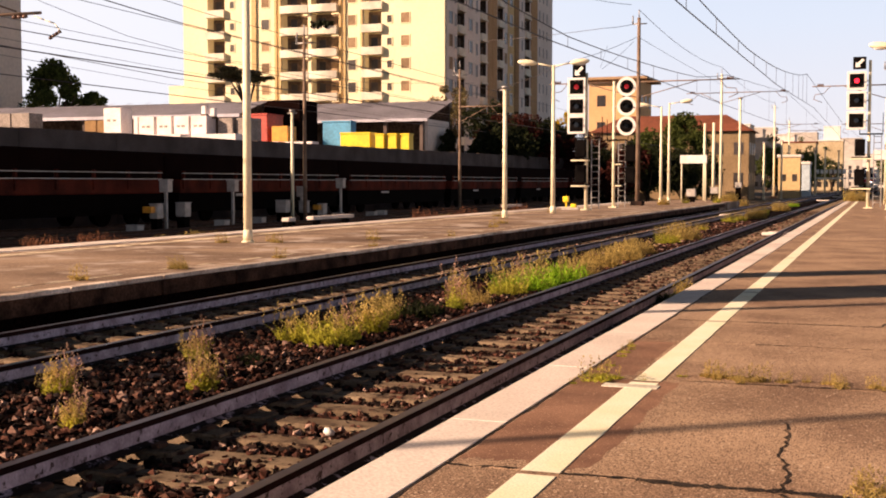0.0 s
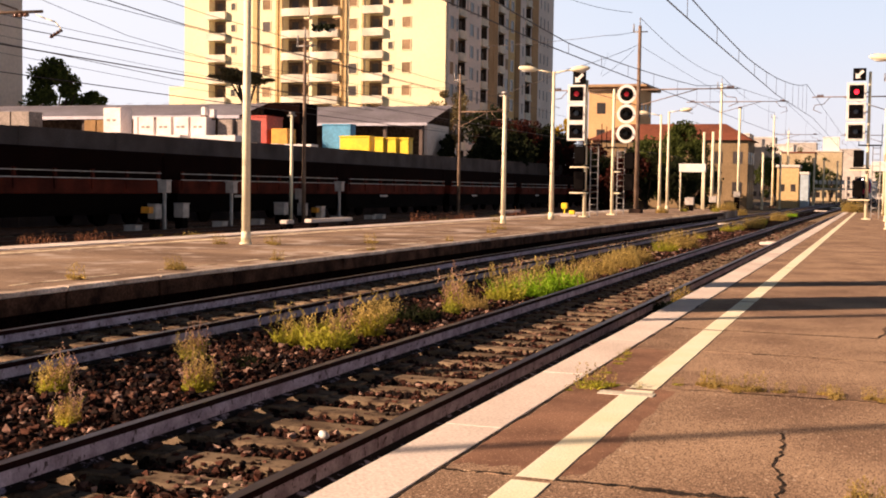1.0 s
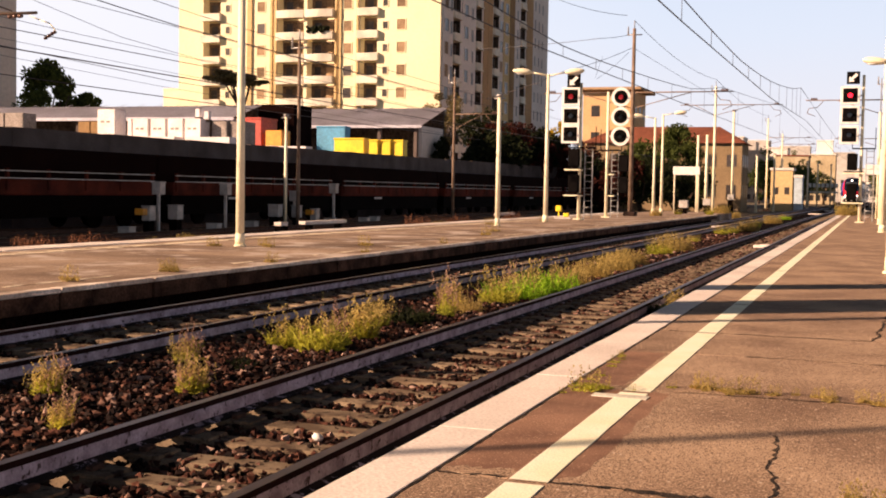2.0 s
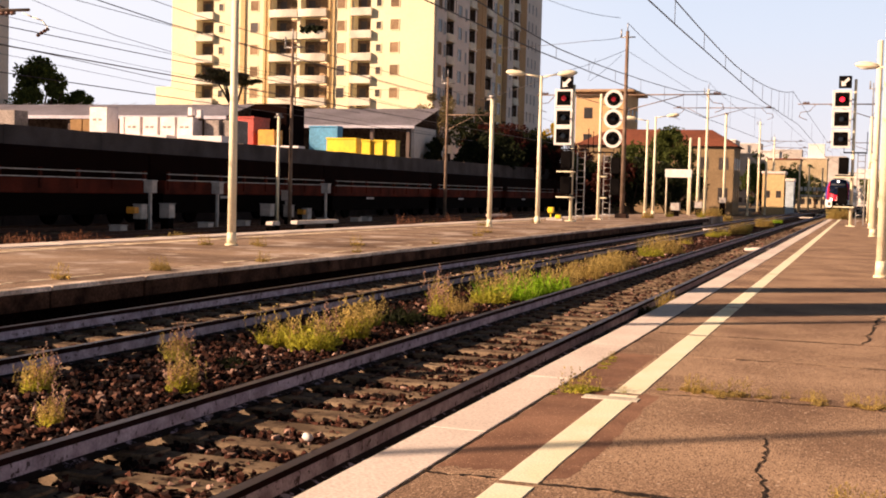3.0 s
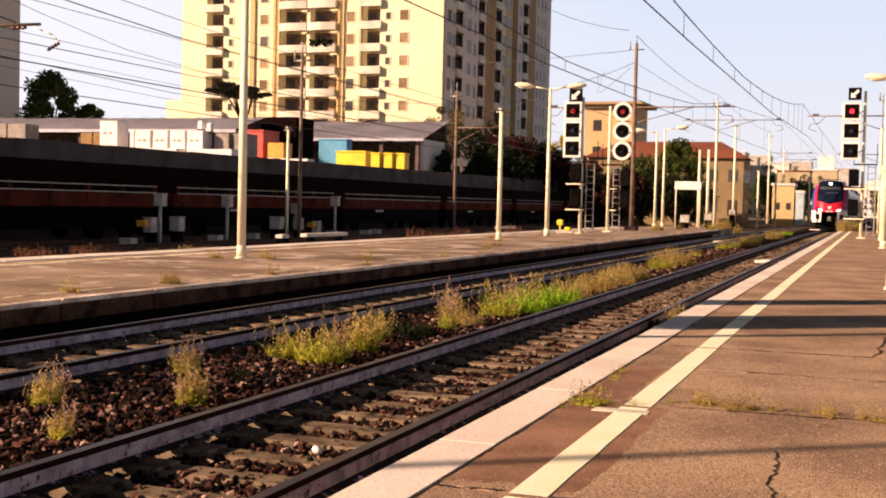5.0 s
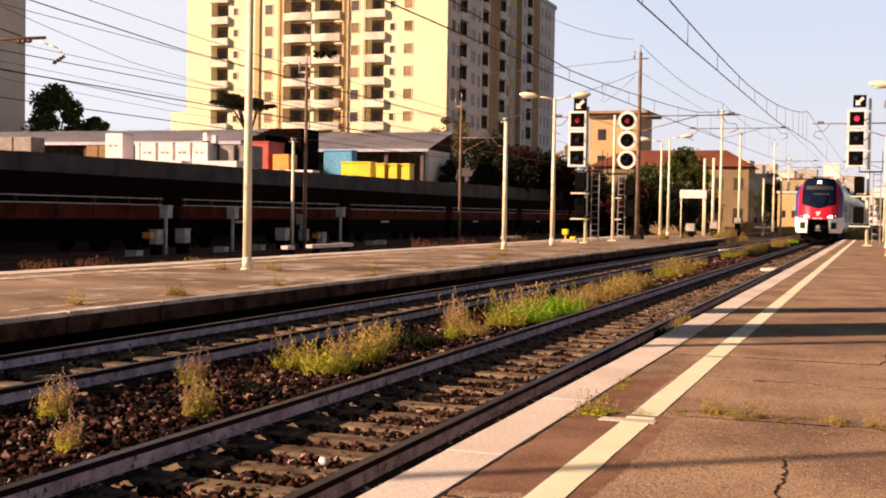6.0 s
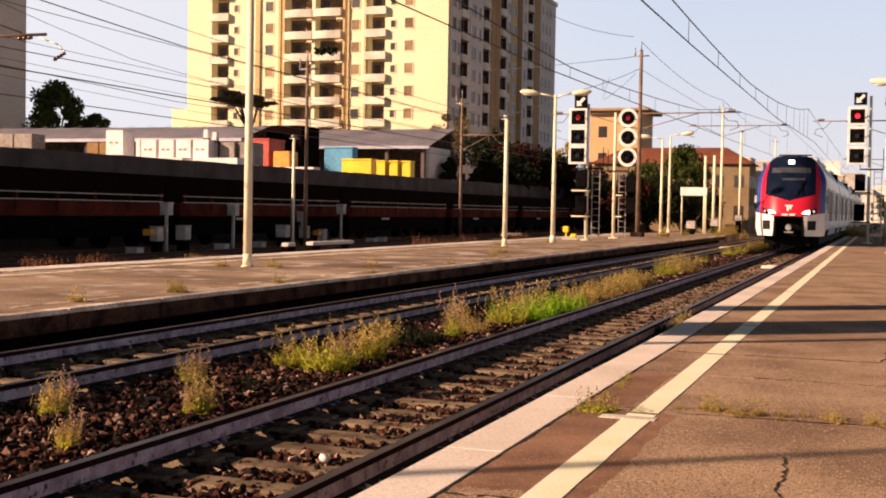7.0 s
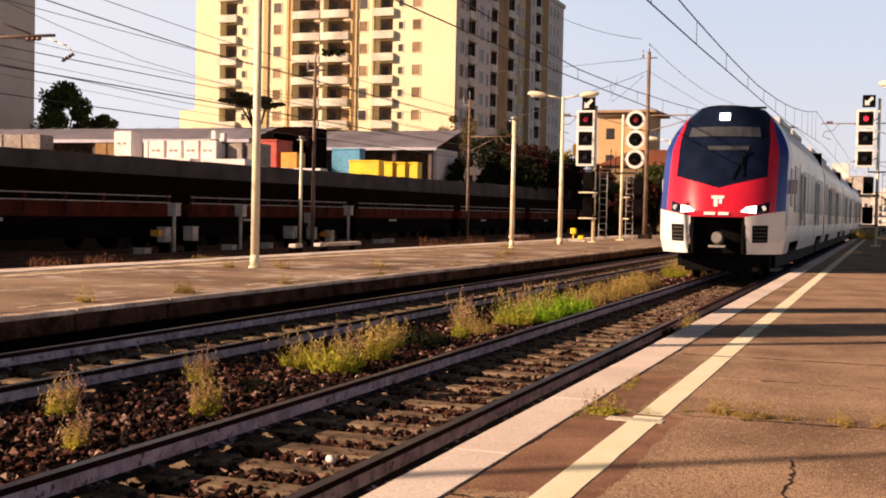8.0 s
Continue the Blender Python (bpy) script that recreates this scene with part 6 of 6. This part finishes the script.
tree((-32.6, 127, 3.05), 6.6, 1.5, M_LEAFGOLD, "yellow flowering bush above the wagons", 50, 2200, 0.2, 1.0, 0.1)
for k, (x, y, h) in enumerate(((-13.5, 190, 6), (-11.6, 208, 7), (-15.5, 200, 9), (-12.0, 232, 8), (4.5, 150, 6), (6.0, 190, 7), (-11.5, 320, 10), (-19, 318, 12), (2.0, 322, 10), (-25.0, 290, 11), (7, 310, 11), (2.6, 300, 8))):
    tree((x, y, -0.4), h, 2.6, M_LEAFMID, "olive green tree far along the line", 40 + k, 1800, 0.28, 1.0, 0.15)

bm = B()
ball(bm, (0, 0, 0.02), 0.042, 1.0, 0.8, 0.7, 9)
for v in bm.verts:
    v.co *= 1 + 0.16 * math.sin(70 * v.co.x + 45 * v.co.y) * math.cos(60 * v.co.z)
solo("pale_stone", bm, M_WHITE, "small white stone lying on a sleeper", "stone", loc=(-3.47, 7.2, -0.175))

# weeds in the ballast and on the platforms
for kind, x, y, s in (("yellow", -6.25, 7.9, 0.95), ("seedy", -6.2, 7.95, 1.0), ("seedy", -5.35, 6.95, 0.8), ("yellow", -5.33, 6.9, 0.7), ("yellow", -6.2, 9.9, 0.9), ("seedy", -6.15, 9.95, 1.0),
                      ("yellow", -5.25, 8.5, 1.0), ("seedy", -5.28, 8.45, 0.9), ("olive", -5.6, 9.95, 0.9), ("yellow_b", -5.9, 11.45, 0.9), ("yellow_b", -5.45, 11.4, 1.15), ("yellow", -5.42, 12.4, 1.1), ("seedy", -5.6, 12.0, 0.9),
                      ("olive", -5.55, 14.2, 1.4), ("yellow", -5.7, 13.5, 0.9), ("seedy", -5.45, 15.3, 1.1), ("yellow", -5.7, 16.2, 1.0), ("dry", -5.4, 16.0, 0.6), ("yellow_b", -5.38, 17.5, 1.2), ("green", -5.35, 18.4, 1.25),
                      ("green", -5.25, 19.8, 1.5), ("seedy", -5.5, 18.8, 1.1), ("dry", -5.2, 21.5, 0.8), ("dry", -5.35, 23.9, 0.95), ("dry", -5.3, 26.0, 1.0), ("dry", -5.45, 28.4, 1.0), ("yellow_b", -5.6, 33.7, 1.4), ("dry", -5.5, 36.0, 1.2), ("yellow_b", -6.0, 44.0, 1.2),
                      ("yellow_b", -6.1, 52.6, 2.0), ("yellow_b", -5.8, 54.6, 1.8), ("dry", -5.7, 60.5, 2.0), ("yellow_b", -5.9, 66.5, 2.2), ("green", -6.0, 92.0, 1.8), ("dry", -5.8, 78, 2.2), ("olive", -2.75, 16.7, 1.3), ("yellow", -2.6, 17.2, 0.8), ("olive", -2.5, 18.5, 0.9), ("yellow", -6.9, 6.6, 0.7)):
    tuft(kind, x, y, -0.23, s * (0.74 if y < 11 else 0.6 if y > 40 else 1.0))
for x, y, s in ((-1.70, 7.50, 1.4), (-1.62, 7.62, 0.9), (-1.20, 7.86, 0.5), (-1.0, 7.9, 1.0), (-0.86, 7.86, 0.7), (-0.72, 7.83, 1.0), (-0.55, 7.84, 0.6), (-0.2, 7.74, 0.6), (0.1, 7.74, 0.7), (-1.42, 7.62, 0.5), (0.0, 5.12, 1.0), (0.12, 5.05, 0.9), (-1.7, 7.7, 0.7)):
    tuft("straw" if x > -1.1 else "low", x, y, 0.245, s * 0.45)
wr = random.Random(77)
for k in range(20):
    tuft("straw", -1.08 + 2.3 * wr.random() ** 1.3, 7.78 + wr.uniform(-0.06, 0.14), 0.247, wr.uniform(0.16, 0.34))
for k in range(14):
    tuft("straw", -0.05 + wr.uniform(0, 0.75), 4.75 + wr.uniform(0, 0.55), 0.247, wr.uniform(0.2, 0.36))
for k in range(9):
    tuft("low", -1.79 + wr.uniform(-0.03, 0.05), 7.3 + wr.uniform(0, 2.2), 0.247, wr.uniform(0.15, 0.3))
tuft("dry", -1.5, 88.0, 0.24, 1.8), tuft("yellow_b", -1.9, 91.0, 0.2, 2.0), tuft("dry", 1.2, 76.0, 0.24, 2.0), tuft("yellow_b", 1.6, 66.0, 0.24, 1.8)
for kind, x, y, s in (("dry", -9.85, 15.3, 0.7), ("low", -9.8, 15.2, 1.8), ("low", -10.5, 32.8, 2.0), ("low", -10.76, 24.7, 1.9), ("low", -12.1, 22.6, 1.6), ("low", -13.2, 22.2, 1.8), ("low", -12.5, 23.1, 1.4), ("low", -9.6, 18.0, 1.5), ("low", -9.6, 22.0, 1.2), ("low", -9.7, 27, 1.3), ("low", -9.9, 13.0, 1.6), ("low", -13.6, 43.0, 2.2), ("low", -13.4, 50.2, 2.4),
                      ("low", -11.2, 36, 2), ("dry", -11.9, 70, 1.6), ("yellow_b", -11.6, 76.5, 1.8), ("yellow_b", -10.6, 84, 2.4), ("dry", -10.2, 88, 2.6), ("yellow_b", -11.5, 95, 2.4), ("dry", -11, 104, 2.6), ("yellow_b", -9.9, 79, 1.8)):
    tuft("straw" if kind == "low" else kind, x, y, 0.245 if y < 78 else 0.19 if y < 92 else -0.42, s * (0.45 if y < 60 else 0.5))
for kind, x, y, s in (("rusty", -16.3, 20.2, 0.9), ("rusty", -16.4, 22.0, 1.0), ("rusty", -16.2, 23.0, 0.8), ("dry", -16.4, 26.4, 1.6), ("rusty", -16.6, 27.5, 0.8), ("rusty", -16.2, 42.0, 1.2), ("dry", -16.1, 44.5, 1.4), ("rusty", -16.0, 46.0, 1.3), ("dry", -16.2, 50.0, 1.2), ("yellow", -16.0, 24.1, 1.4), ("rusty", -16.1, 54.0, 1.2), ("rusty", -17.5, 21.5, 0.9), ("dry", -16.3, 60.0, 1.4)):
    tuft(kind, x - 2.2, y * 1.135, -0.42, s * (1.3 if kind == "rusty" else 0.8))

# tracks and platforms, with their many pieces
track(-3.69, -4, 420, 140, "near railway track with white-painted rails")
track(-7.64, -4, 420, 140, "railway track beside the island platform, white-painted rails")
track(-17.4, 8, 100, 70, "rusty yard track behind the island platform", painted=False)
track(-21.6, 8, 100, 70, "rusty yard track with point machinery", painted=False)
track(-26.2, 4, 130, 60, "yard track under the freight wagons", painted=False)
platform_near()
platform_far()


def motions():
    """The train runs in from far off at nearly steady speed."""
    front = [(0.0, 235.4), (1.0, 209.6), (2.0, 183.8), (3.0, 158.0), (3.5, 145.0), (4.0, 132.1), (4.5, 119.2), (5.0, 106.3), (5.5, 93.4), (6.0, 80.5), (6.5, 67.6), (7.0, 54.7), (7.5, 41.9), (8.0, 28.8)]
    L = 18.4
    cars = [train_car(True, L, "white and red train cab car with dark windscreen, arriving")]
    mid = train_car(False, L, "white train car with dark windows, coupled behind the cab car")
    cars += [mid, copy_thing(mid, pose(0, 0, 0)), copy_thing(mid, pose(0, 0, 0))]
    for k, car in enumerate(cars):
        rows = []
        for t, s in front:
            a, b = s + k * (L + 0.35), s + k * (L + 0.35) + L
            turn = math.degrees(math.atan2(-(bend(b) - bend(a)), L))
            rows.append((t, pose(-3.79 + bend(a), a, 0, 0, 0, turn)))
        walk(car, rows)


motions()
